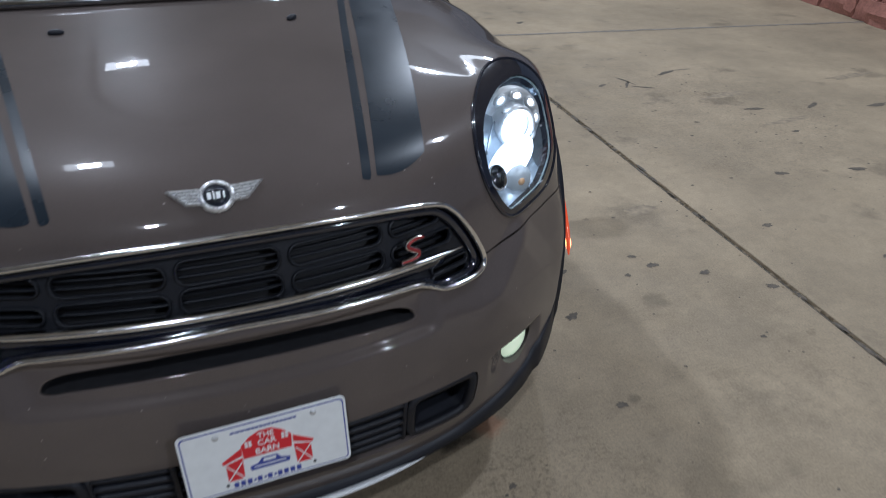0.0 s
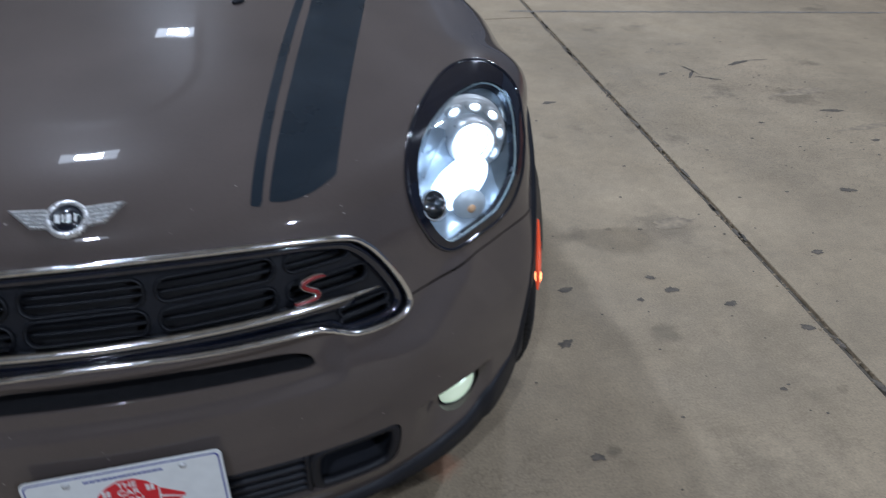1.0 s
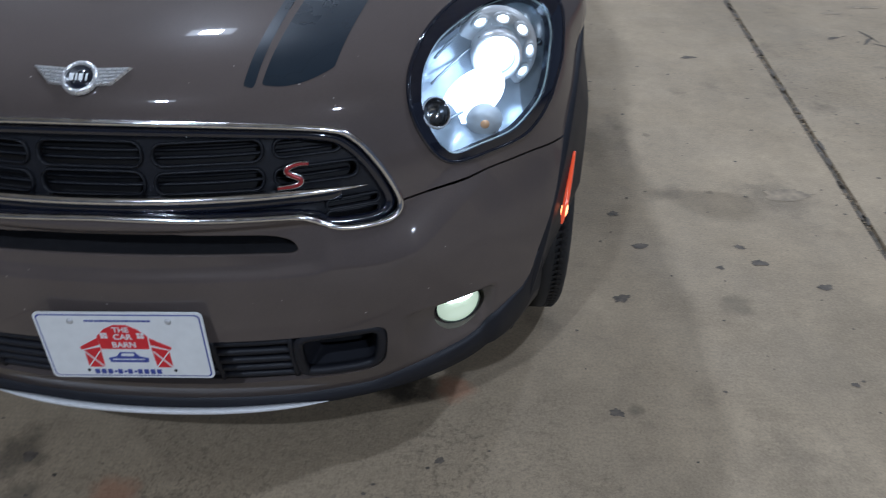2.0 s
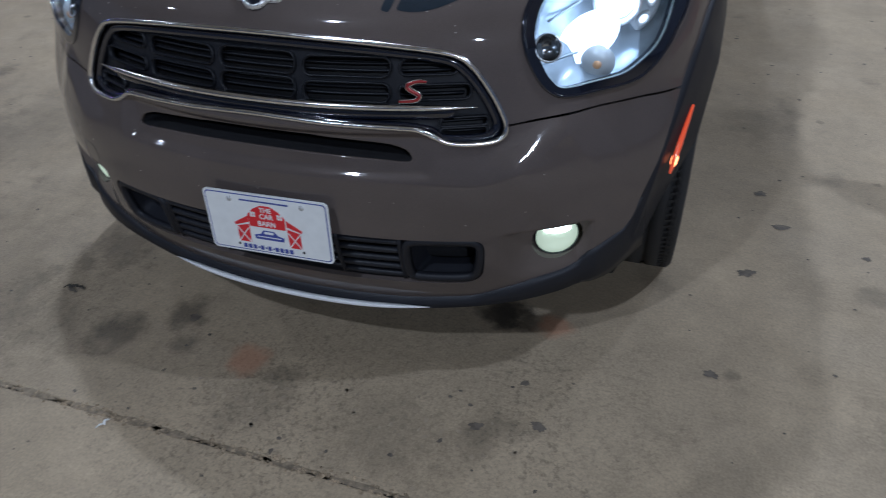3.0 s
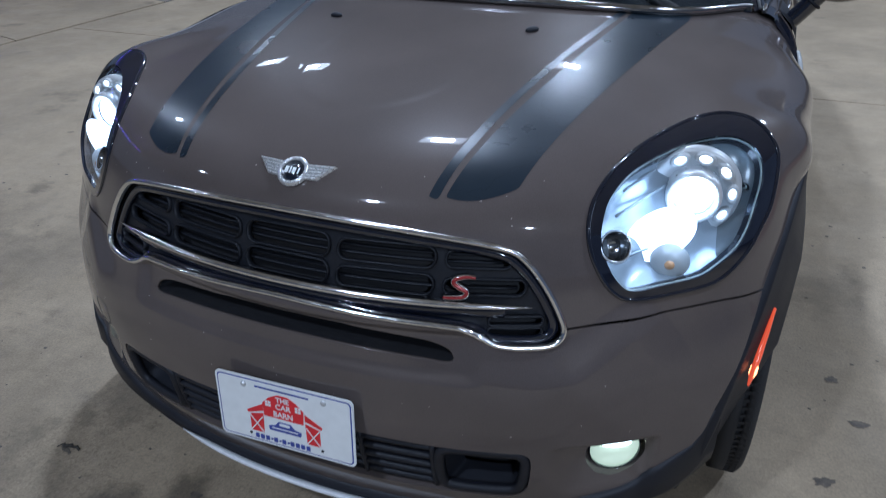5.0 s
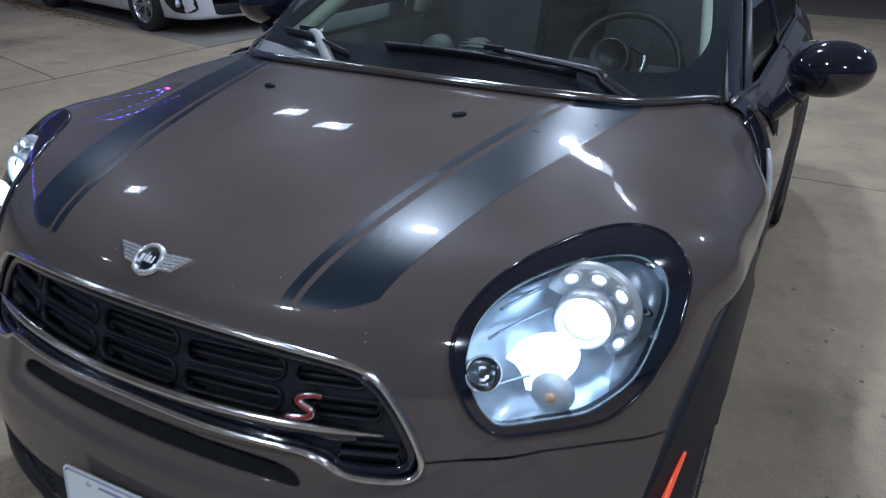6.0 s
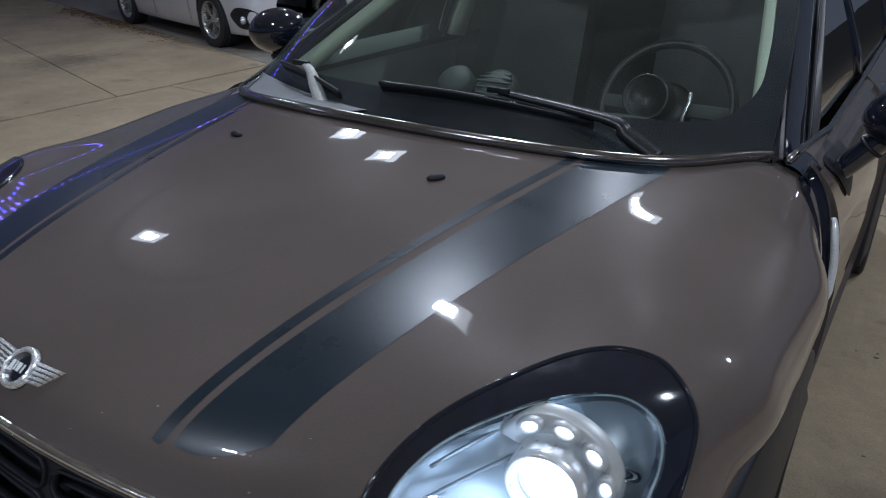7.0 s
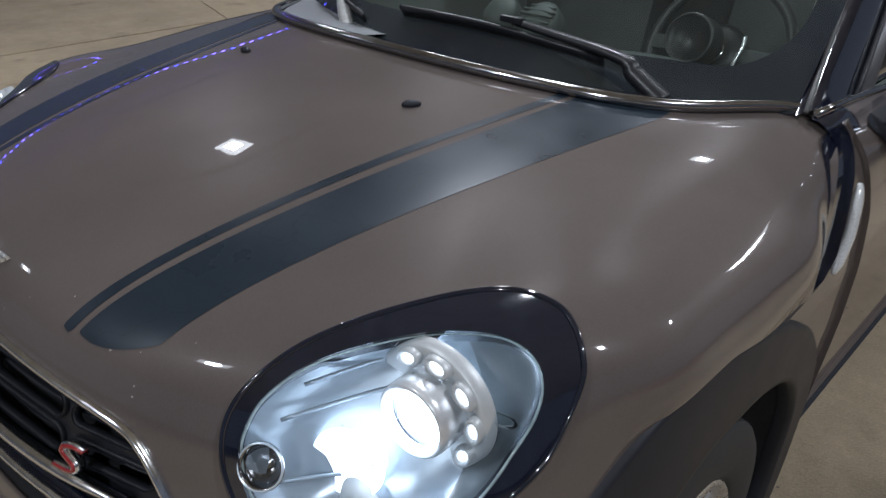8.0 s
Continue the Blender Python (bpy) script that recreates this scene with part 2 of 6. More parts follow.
# the pale film is part dust, part painted haze of the canopy's reflection
SCREEN_GLASS = pane_material("hazy_dusty_screen_glass", (0.76, 0.84, 0.79), 0.042)
SIDE_GLASS = pane_material("tinted_side_glass", (0.22, 0.25, 0.24))
CLEAR = pane_material("lamp_lens", (0.93, 0.96, 0.97))
TINT = grain(material("dark_glass", (0.01, 0.012, 0.012), 0.03, 0.0, 0.5), 20, 0.1)
INTERIOR = grain(material("dark_interior", (0.036, 0.042, 0.040), 0.6), 200, 0.25, 0.08, 0.0004, 3.0, 8.0)
DASH = grain(material("dashboard_vinyl", (0.030, 0.038, 0.033), 0.6), 260, 0.25, 0.08, 0.0004, 3.0, 8.0)
LEATHER = grain(material("dark_leather", (0.012, 0.013, 0.013), 0.42), 180, 0.25, 0.08, 0.0004, 3.0, 8.0)
DOOR_CARD = grain(material("grey_door_card", (0.17, 0.195, 0.17), 0.6), 200, 0.15, 0.05, 0.0003, 3.0, 8.0)
TRIM_LIGHT = grain(material("pale_pillar_trim", (0.44, 0.49, 0.37), 0.7), 200, 0.12, 0.05, 0.0003)
BOWL = grain(material("lamp_bowl", (0.33, 0.38, 0.43), 0.26, 0.45), 90, 0.02, 0.0)
BEZEL = grain(material("lamp_bezel_grey", (0.52, 0.54, 0.55), 0.42, 0.3), 90, 0.04, 0.0)
HOUSING = grain(material("smoked_housing", (0.11, 0.125, 0.135), 0.25, 0.2), 90, 0.04, 0.0)
LENS_EDGE = grain(material("frosted_lens_edge", (0.31, 0.36, 0.35), 0.35, 0.1), 60, 0.2, 0.08)
REFLECTOR = grain(material("lamp_reflector", (0.60, 0.66, 0.73), 0.30, 0.6), 90, 0.02, 0.0)
XENON = material("xenon_glow", (1, 1, 1), 0.3, 0, 0, (0.82, 0.91, 1.0), 9.0)
DRL = material("daylight_led", (1, 1, 1), 0.3, 0, 0, (0.95, 0.97, 1.0), 2.5)
DRL_SIDE = material("daylight_led_aside", (1, 1, 1), 0.3, 0, 0, (0.95, 0.97, 1.0), 1.1)
FOG_GLOW = material("fog_glow", (0.8, 0.85, 0.66), 0.25, 0, 0, (0.86, 0.95, 0.58), 0.34)
FOG_GLARE = material("fog_glare", (0.9, 0.95, 0.85), 0.25, 0, 0, (0.93, 1.0, 0.85), 4.0)
AMBER = material("amber_lens", (0.55, 0.07, 0.02), 0.15, 0, 0.6, (1.0, 0.10, 0.03), 0.35)
AMBER_HOT = material("amber_bulb", (0.9, 0.3, 0.1), 0.2, 0, 0, (1.0, 0.22, 0.06), 6.0)
AMBER_BULB = grain(material("amber_glass", (0.62, 0.36, 0.18), 0.2, 0.0, 0.5), 40, 0.1)
GRILLE_BLACK = grain(material("grille_black", (0.013, 0.014, 0.018), 0.46), 200, 0.2, 0.06)
GRILLE_BLACK.node_tree.nodes["Principled BSDF"].inputs["Specular IOR Level"].default_value = 0.3
# emission of the added disc that draws the headlight's glare
GLARE = material("headlight_glare", (1, 1, 1), 0.3, 0, 0, (0.88, 0.94, 1.0), 2.4)
RED = grain(material("red_enamel", (0.26, 0.02, 0.022), 0.25, 0.2, 0.6), 60, 0.1)
PLATE_WHITE = grain(material("plate_white", (0.78, 0.80, 0.80), 0.35), 40, 0.04, 0.05)
PLATE_RED = grain(material("plate_red", (0.62, 0.02, 0.03), 0.4), 40, 0.06)
PLATE_BLUE = grain(material("plate_blue", (0.05, 0.07, 0.32), 0.4), 40, 0.06)
CONCRETE = concrete_material("concrete", (0.330, 0.262, 0.171))
JOINT = grain(material("joint_dirt", (0.115, 0.098, 0.074), 0.95), 40, 0.4, 0.0, 0.002)
BRICK = grain(material("red_block", (0.30, 0.135, 0.10), 0.9), 14, 0.35, 0.04, 0.006, 6.0, 60.0)
WHITE_PAINT = grain(material("white_car_paint", (0.62, 0.62, 0.66), 0.3, 0.1, 1.0), 3, 0.05)
CANOPY = grain(material("canopy_panel", (0.52, 0.52, 0.51), 0.6), 2, 0.08, 0.05)
LAMP_HOUSING = grain(material("lamp_housing", (0.6, 0.6, 0.6), 0.4), 20, 0.1)
GRIT = grain(material("straw_grit", (0.27, 0.21, 0.135), 0.9), 60, 0.5)
STAIN_SOFT = grain(material("soft_stain", (0.262, 0.210, 0.142), 0.75), 30, 0.3, 0.1)
ROAD = grain(material("lane_concrete", (0.20, 0.182, 0.155), 0.85), 5, 0.25, 0.05, 0.002, 6.0, 60.0)
LEAF = grain(material("dead_leaves", (0.17, 0.10, 0.045), 0.85), 30, 0.4)
LAMP_PANEL = material("lamp_diffuser", (0.8, 0.8, 0.8), 0.4, 0, 0, (1.0, 0.97, 0.92), 4.0)
STAIN = grain(material("oil_stain", (0.105, 0.087, 0.066), 0.75), 60, 0.45, 0.1)
LED_BLUE = material("blue_led", (0.1, 0.1, 1.0), 0.3, 0, 0, (0.08, 0.08, 1.0), 9.0)
LED_PINK = material("magenta_led", (0.9, 0.1, 0.8), 0.3, 0, 0, (1.0, 0.06, 0.75), 10.0)
LED_VIOLET = material("violet_led", (0.3, 0.2, 1.0), 0.3, 0, 0, (0.22, 0.14, 1.0), 8.0)
PAPER = grain(material("white_scrap", (0.7, 0.7, 0.68), 0.7), 30, 0.1)


# ---- mesh helpers ----
def mesh_object(name, verts, faces, mat, parent=None, label="", smooth=True):
    me = bpy.data.meshes.new(name)
    me.from_pydata([tuple(v) for v in verts], [], [tuple(int(i) for i in f) for f in faces])
    me.materials.append(mat)
    if smooth:
        me.polygons.foreach_set("use_smooth", [True] * len(me.polygons))
    me.update()
    ob = new(name, me)
    if parent:
        ob.parent = parent
    if label:
        ob["label"] = label
    return ob


def part(name, bm, mat, parent, label="", smooth=True, sharp=40):
    """Links a bmesh as one mesh object under a thing."""
    me = bpy.data.meshes.new(name)
    bm.normal_update()
    if smooth:
        for e in bm.edges:
            if len(e.link_faces) == 2 and e.calc_face_angle(0) > radians(sharp):
                e.smooth = False
        for f in bm.faces:
            f.smooth = True
    bm.to_mesh(me)
    bm.free()
    me.materials.append(mat)
    ob = new(name, me)
    if parent:
        ob.parent = parent
    if label:
        ob["label"] = label
    return ob


def thing(name, label, category, at=(0, 0, 0), group="", kind=""):
    ob = new(name)
    ob.location = at
    return tagged(ob, label, category, group, kind)


def box_bm(cx, cy, cz, sx, sy, sz, bevel=0.0, bm=None, m=None):
    fresh = bmesh.new()
    bmesh.ops.create_cube(fresh, size=1)
    bmesh.ops.scale(fresh, vec=(sx, sy, sz), verts=fresh.verts)
    if bevel:
        bmesh.ops.bevel(fresh, geom=fresh.edges[:], offset=bevel, segments=2, profile=0.6, affect="EDGES")
    if m:
        bmesh.ops.transform(fresh, matrix=m, verts=fresh.verts)
    bmesh.ops.translate(fresh, vec=(cx, cy, cz), verts=fresh.verts)
    if bm is None:
        return fresh
    tmp = bpy.data.meshes.new("tmp")
    fresh.to_mesh(tmp)
    fresh.free()
    bm.from_mesh(tmp)
    bpy.data.meshes.remove(tmp)
    return bm


def smooth_loop(points, n, closed=True):
    """Catmull-Rom through the points, n samples."""
    p = [np.array(q, float) for q in points]
    k = len(p)
    spans = k if closed else k - 1
    out = []
    for i in range(n):
        s = i / n * spans if closed else i / (n - 1) * spans * 0.999999
        j, t = int(s), s - int(s)
        if closed:
            a, b, c, d = (p[(j + o) % k] for o in (-1, 0, 1, 2))
        else:
            a, b, c, d = (p[min(max(j + o, 0), k - 1)] for o in (-1, 0, 1, 2))
        out.append(0.5 * (2 * b + (c - a) * t + (2 * a - 5 * b + 4 * c - d) * t * t + (3 * b - a - 3 * c + d) * t ** 3))
    return np.array(out)


def sweep(path, profile, normals, closed=False, caps=True):
    """Verts and faces of a profile (side, out) carried along a path with the given surface normals."""
    path, normals = np.asarray(path, float), np.asarray(normals, float)
    n, k = len(path), len(profile)
    verts, faces = [], []
    for i in range(n):
        a = path[(i - 1) % n] if closed or i > 0 else path[i]
        b = path[(i + 1) % n] if closed or i < n - 1 else path[i]
        t = b - a
        t /= np.linalg.norm(t) + 1e-12
        nn = normals[i] - t * (normals[i] @ t)
        nn /= np.linalg.norm(nn) + 1e-12
        s = np.cross(t, nn)
        verts += [path[i] + s * q[0] + nn * q[1] for q in profile]
    for i in range(n if closed else n - 1):
        j = (i + 1) % n
        for q in range(k):
            r = (q + 1) % k
            faces.append((i * k + q, j * k + q, j * k + r, i * k + r))
    if caps and not closed:
        faces.append(tuple(range(k)))
        faces.append(tuple((n - 1) * k + q for q in reversed(range(k))))
    return verts, faces


def round_profile(w, h, n=10):
    return [(w * math.cos(2 * math.pi * i / n), h * math.sin(2 * math.pi * i / n)) for i in range(n)]


def tube(points, radius, mat, name, parent, label="", n=10, samples=0):
    p = smooth_loop(points, samples, False) if samples else np.asarray(points, float)
    t = p[-1] - p[0]
    up = np.array((0, 0, 1.0)) if abs(t[2]) < 0.9 * np.linalg.norm(t) else np.array((1.0, 0, 0))
    v, f = sweep(p, round_profile(radius, radius, n), [up] * len(p))
    return mesh_object(name, v, f, mat, parent, label)


def revolve(profile, axis_m, n=48, closed_profile=False):
    """Verts and faces of a profile (r, h) turned about local z, placed by axis_m."""
    verts, faces, k = [], [], len(profile)
    for i in range(n):
        a = 2 * math.pi * i / n
        for r, h in profile:
            verts.append(axis_m @ Vector((r * math.cos(a), r * math.sin(a), h)))
    for i in range(n):
        j = (i + 1) % n
        for q in range(k if closed_profile else k - 1):
            r = (q + 1) % k
            faces.append((i * k + q, j * k + q, j * k + r, i * k + r))
    return verts, faces


def grid_faces(nu, nv):
    return [(i * nv + j, i * nv + j + 1, (i + 1) * nv + j + 1, (i + 1) * nv + j) for i in range(nu - 1) for j in range(nv - 1)]


def clip(V, F, f):
    """The part of a triangle mesh where the vertex values f are above zero."""
    ins = f > 0
    cnt = ins[F].sum(1)
    keep = F[cnt == 3].tolist()
    verts, cut = V.tolist(), {}

    def mid(a, b):
        key = (a, b) if a < b else (b, a)
        if key not in cut:
            u, w = key
            s = f[u] / (f[u] - f[w])
            verts.append((V[u] + (V[w] - V[u]) * s).tolist())
            cut[key] = len(verts) - 1
        return cut[key]

    for tri in F[(cnt == 1) | (cnt == 2)]:
        poly = []
        for q in range(3):
            a, b = int(tri[q]), int(tri[(q + 1) % 3])
            if ins[a]:
                poly.append(a)
            if ins[a] != ins[b]:
                poly.append(mid(a, b))
        for q in range(1, len(poly) - 1):
            keep.append([poly[0], poly[q], poly[q + 1]])
    verts, keep = np.array(verts), np.array(keep, int).reshape(-1, 3)
    used = np.unique(keep)
    idx = np.full(len(verts), -1)
    idx[used] = np.arange(len(used))
    return verts[used], idx[keep]


def signed_inside(P, loop):
    """Distance to a closed loop in the plane, positive inside."""
    loop = np.asarray(loop)
    d = np.full(len(P), 1e9)
    inside = np.zeros(len(P), bool)
    for a, b in zip(loop, np.roll(loop, -1, axis=0)):
        e = b - a
        t = np.clip(((P - a) @ e) / (e @ e + 1e-15), 0, 1)
        d = np.minimum(d, np.linalg.norm(P - a - t[:, None] * e, axis=1))
        if a[1] != b[1]:
            c = (a[1] > P[:, 1]) != (b[1] > P[:, 1])
            inside ^= c & (P[:, 0] < (b[0] - a[0]) * (P[:, 1] - a[1]) / (b[1] - a[1]) + a[0])
    return np.where(inside, d, -d)


def thicken(name, V, F, mat, parent, label="", depth=0.012, offset=0.0):
    """A shell: the surface, pushed out by offset, with its rim turned inwards."""
    V, F = np.asarray(V, float), np.asarray(F, int)
    N = np.zeros_like(V)
    fn = np.cross(V[F[:, 1]] - V[F[:, 0]], V[F[:, 2]] - V[F[:, 0]])
    for q in range(3):
        np.add.at(N, F[:, q], fn)
    N /= np.linalg.norm(N, axis=1)[:, None] + 1e-15
    out = V + N * offset
    count = {}
    for a, b, c in F.tolist():
        for u, w in ((a, b), (b, c), (c, a)):
            if (w, u) in count:
                count[(w, u)] = 0
            else:
                count[(u, w)] = 1
    rim = [e for e, k in count.items() if k]
    ids = sorted({i for e in rim for i in e})
    pos = {i: len(V) + 2 * k for k, i in enumerate(ids)}
    extra = []
    faces = F.tolist()
    if depth > 0:
        for i in ids:
            extra += [out[i], V[i] - N[i] * depth]
        for u, w in rim:
            faces.append([pos[u], pos[u] + 1, pos[w] + 1, pos[w]][::-1])
    allv = np.concatenate((out, np.array(extra))) if extra else out
    ob = mesh_object(name, allv, faces, mat, parent, label)
    return ob


# ---- the front body as one smooth surface, from which its panels are cut ----
def body_rows():
    X = (0, .2, .4, .55, .67, .76, .83)
    def row(y, z, end, x=X):
        z = (z,) * 7 if isinstance(z, (int, float)) else z
        return [(x[k], y[k], z[k]) for k in range(7)] + [end]
    rows = []
    rows.append(row((.06, .066, .095, .14, .20, .27, .34), (.185, .187, .20, .215, .22, .225, .225), (.845, .385, .225)))
    rows.append(row((.025, .032, .062, .112, .178, .25, .32), .29, (.85, .37, .30)))
    rows.append(row((.008, .016, .05, .105, .178, .25, .32), .38, (.857, .362, .39)))
    rows.append(row((.006, .014, .047, .103, .182, .255, .32), .47, (.862, .365, .48)))
    rows.append(row((.012, .022, .056, .115, .197, .27, .33), .55, (.866, .39, .56)))
    rows.append(row((.028, .04, .085, .155, .225, .295, .355), .61, (.868, .425, .62)))
    rows.append(row((.045, .058, .108, .175, .25, .325, .395), .68, (.87, .48, .68)))
    rows.append(row((.062, .076, .125, .195, .268, .34, .42), .75, (.876, .54, .73), (0, .2, .4, .55, .67, .768, .838)))
    rows.append(row((.085, .10, .15, .222, .296, .372, .455), (.82, .82, .82, .822, .815, .808, .79), (.882, .60, .768), (0, .2, .4, .55, .672, .775, .845)))
    rows.append(row((.118, .132, .185, .265, .35, .44, .53), (.877, .877, .873, .876, .882, .880, .848), (.885, .66, .787), (0, .2, .4, .55, .675, .775, .848)))
    rows.append(row((.20, .215, .27, .345, .425, .515, .59), (.922, .922, .918, .921, .937, .942, .896), (.887, .72, .795), (0, .2, .4, .55, .672, .765, .84)))
    rows.append(row((.36, .37, .41, .475, .55, .64, .71), (.962, .962, .957, .951, .951, .943, .897), (.888, .78, .80), (0, .2, .4, .54, .66, .755, .832)))
    rows.append(row((.53, .54, .57, .62, .69, .76, .81), (.992, .992, .987, .978, .962, .938, .893), (.889, .84, .803), (0, .2, .395, .535, .652, .75, .832)))
    rows.append(row((.69, .70, .73, .79, .86, .92, .90), (1.018, 1.018, 1.011, 1.0, .983, .956, .905), (.890, .94, .80), (0, .2, .39, .53, .65, .75, .84)))
    rows.append(row((.83, .835, .87, .925, 1.01, 1.20, 1.07), (1.036, 1.036, 1.028, 1.017, 1.0, .978, .916), (.889, 1.02, .795), (0, .2, .385, .525, .65, .768, .862)))
    rows.append(row((.935, .94, .975, 1.03, 1.14, 1.46, 1.15), (1.051, 1.049, 1.042, 1.030, 1.015, 1.001, .915), (.890, 1.098, .77), (0, .195, .38, .52, .64, .79, .872)))
    return rows

def spline_matrix(n, m):
    """Weights of n clamped cubic B-spline control points at m even parameters."""
    knots = np.concatenate(([0] * 3, np.linspace(0, 1, n - 2), [1] * 3))
    t = np.linspace(0, 1 - 1e-9, m)
    basis = [((t >= knots[i]) & (t < knots[i + 1])).astype(float) for i in range(n + 3)]
    for d in (1, 2, 3):
        nxt = []
        for i in range(n + 3 - d):
            a = knots[i + d] - knots[i]
            b = knots[i + d + 1] - knots[i + 1]
            left = (t - knots[i]) / a * basis[i] if a > 0 else 0
            right = (knots[i + d + 1] - t) / b * basis[i + 1] if b > 0 else 0
            nxt.append(left + right)
        basis = nxt
    return np.array(basis).T

def body_grid(nu, nv):
    half = np.array(body_rows())
    left = half[:, :0:-1] * np.array((-1, 1, 1))
    net = np.concatenate((left, half), axis=1)
    U, V = spline_matrix(net.shape[0], nu), spline_matrix(net.shape[1], nv)
    g = np.einsum('ui,ijk,vj->uvk', U, net, V)
    # cheek ridge of the bumper, falling from the bonnet's corner beside the grille
    x, z = np.abs(g[:, :, 0]), g[:, :, 2]
    ax, az, bx, bz = .615, .668, .470, .560
    ln = math.hypot(bx - ax, bz - az)
    ex, ez = (bx - ax) / ln, (bz - az) / ln
    t = (x - ax) * ex + (z - az) * ez
    s = (x - ax) * -ez + (z - az) * ex
    s = s - .006
    k = np.clip((s + .036) / .072, 0, 1)
    k = k * k * (3 - 2 * k)
    along = np.clip((t + .05) / .05, 0, 1) * np.exp(-(np.clip(t - .10, 0, 9) / .05) ** 2)
    lift = .0172 * (1 - 1.3 * np.clip(t, 0, .15)) * k * np.exp(-np.clip(s - .04, 0, 9) / .11) * along * (g[:, :, 1] < .45)
    g[:, :, 1] -= lift
    # scoop under a brow around the fog lamps
    down = np.clip((.421 - z) / .009, 0, 1) * np.clip((z - .268) / .11, 0, 1)
    down = down * down * (3 - 2 * down)
    wide = np.clip((x - .515) / .075, 0, 1) * np.clip((.715 - x) / .040, 0, 1)
    wide = wide * wide * (3 - 2 * wide)
    # raised wing above the wheel, with a shallow valley beside the bonnet's crown
    yy = g[:, :, 1]
    def ease(v):
        v = np.clip(v, 0, 1)
        return v * v * (3 - 2 * v)
    rise = (.022 + .020 * ease((.925 - z) / .08)) * ease((yy - .36) / .30) * ease((1.38 - yy) / .42) * ease((g[-1:, :, 1] - yy + .012) / .11)
    x0 = .61 - .09 * ease((yy - .45) / .28) + .10 * ease((yy - .75) / .45)
    k = ease((x - x0) / (.775 - x0)) * ease((z - .765) / .155)
    side = .80 - .48 * ease((z - .84) / .11)
    sgn = np.sign(g[:, :, 0])
    g[:, :, 0] += sgn * rise * k * side
    g[:, :, 2] += rise * k * np.sqrt(1 - side * side)
    g[:, :, 0] += sgn * (.006 + .012 * ease((yy - .52) / .16) * ease((1.15 - yy) / .15) * ease((z - .79) / .05)) * ease((x - .74) / .08)
    g[:, :, 0] -= .009 * np.clip((-g[:, :, 0] - .45) / .25, 0, 1)
    # raised dome between the bonnet stripes, with a rounded nose
    xx, yy = g[:, :, 0], g[:, :, 1]
    nose = np.sqrt((xx / .196) ** 2 + (np.minimum(yy - .52, 0) / .20) ** 2)
    g[:, :, 2] += .0010 * ease((1 - nose) / .10) * ease((.86 - yy) / .30) * (z > .88)
    # shallow scoop round the upper air slot, with a rolled brow above it
    mid = ease((.40 - x) / .05) * (yy < .45)
    g[:, :, 1] += .011 * mid * ease((z - .553) / .020) * ease((.652 - z) / .014)
    g[:, :, 1] -= .004 * mid * np.exp(-((z - .660) / .009) ** 2)
    g[:, :, 1] += .032 * down * wide * (g[:, :, 1] < .45)
    return g


NU, NV = 210, 300
GRID = body_grid(NU, NV)
GV = GRID.reshape(-1, 3)
quad = np.array(grid_faces(NU, NV))
GF = np.concatenate((quad[:, [0, 1, 2]], quad[:, [0, 2, 3]]))
du = np.gradient(GRID, axis=0)
dv = np.gradient(GRID, axis=1)
GN = np.cross(dv, du).reshape(-1, 3)
GN /= np.linalg.norm(GN, axis=1)[:, None] + 1e-15
ax_, ay_, az_ = np.abs(GV[:, 0]), GV[:, 1], GV[:, 2]
FRONT = np.where(GV[:, 1] < 0.60)[0]
TOP = np.where(GN[:, 2] > 0.35)[0]


def front_point(x, z):
    """The body's point and normal that lies ahead at x, z."""
    i = FRONT[((GV[FRONT, 0] - x) ** 2 + (GV[FRONT, 2] - z) ** 2).argmin()]
    n, p = GN[i], GV[i]
    ny = n[1] if abs(n[1]) > 0.2 else -0.2
    return np.array((x, p[1] - (n[0] * (x - p[0]) + n[2] * (z - p[2])) / ny, z)), n


def top_point(x, y):
    i = TOP[((GV[TOP, 0] - x) ** 2 + (GV[TOP, 1] - y) ** 2).argmin()]
    n, p = GN[i], GV[i]
    return np.array((x, y, p[2] - (n[0] * (x - p[0]) + n[1] * (y - p[1])) / n[2])), n


def mirrored(half):
    return half + [(-x, z) for x, z in reversed(half) if x > 1e-6]


GRILLE = smooth_loop(mirrored([(0, .674), (.16, .668), (.28, .664), (.35, .660), (.385, .643), (.415, .630), (.46, .626), (.505, .630), (.520, .652),
                               (.505, .692), (.478, .738), (.445, .778), (.405, .800), (.30, .816), (.16, .827), (0, .831)]), 160)
SLOT = smooth_loop(mirrored([(0, .597), (.15, .595), (.28, .590), (.325, .587), (.342, .593), (.336, .609), (.316, .621), (.27, .630), (.14, .637), (0, .639)]), 120)
LOWER = smooth_loop(mirrored([(0, .270), (.2, .270), (.4, .275), (.455, .280), (.482, .300), (.490, .335), (.492, .385), (.482, .405), (.45, .410), (.3, .411), (.15, .412), (0, .412)]), 120)
FOG = np.array([(.634 + .0525 * math.cos(a), min(.417, .374 + .0505 * math.sin(a))) for a in np.linspace(0, 2 * math.pi, 48, False)])
LAMP_C = np.array((.69, .36, .80))
LAMP_N = np.array((.4496, -.7194, .5295))
LAMP_A = np.array((.848, .530, 0.0))
LAMP_B = np.array((-.2806, .4490, .8483))
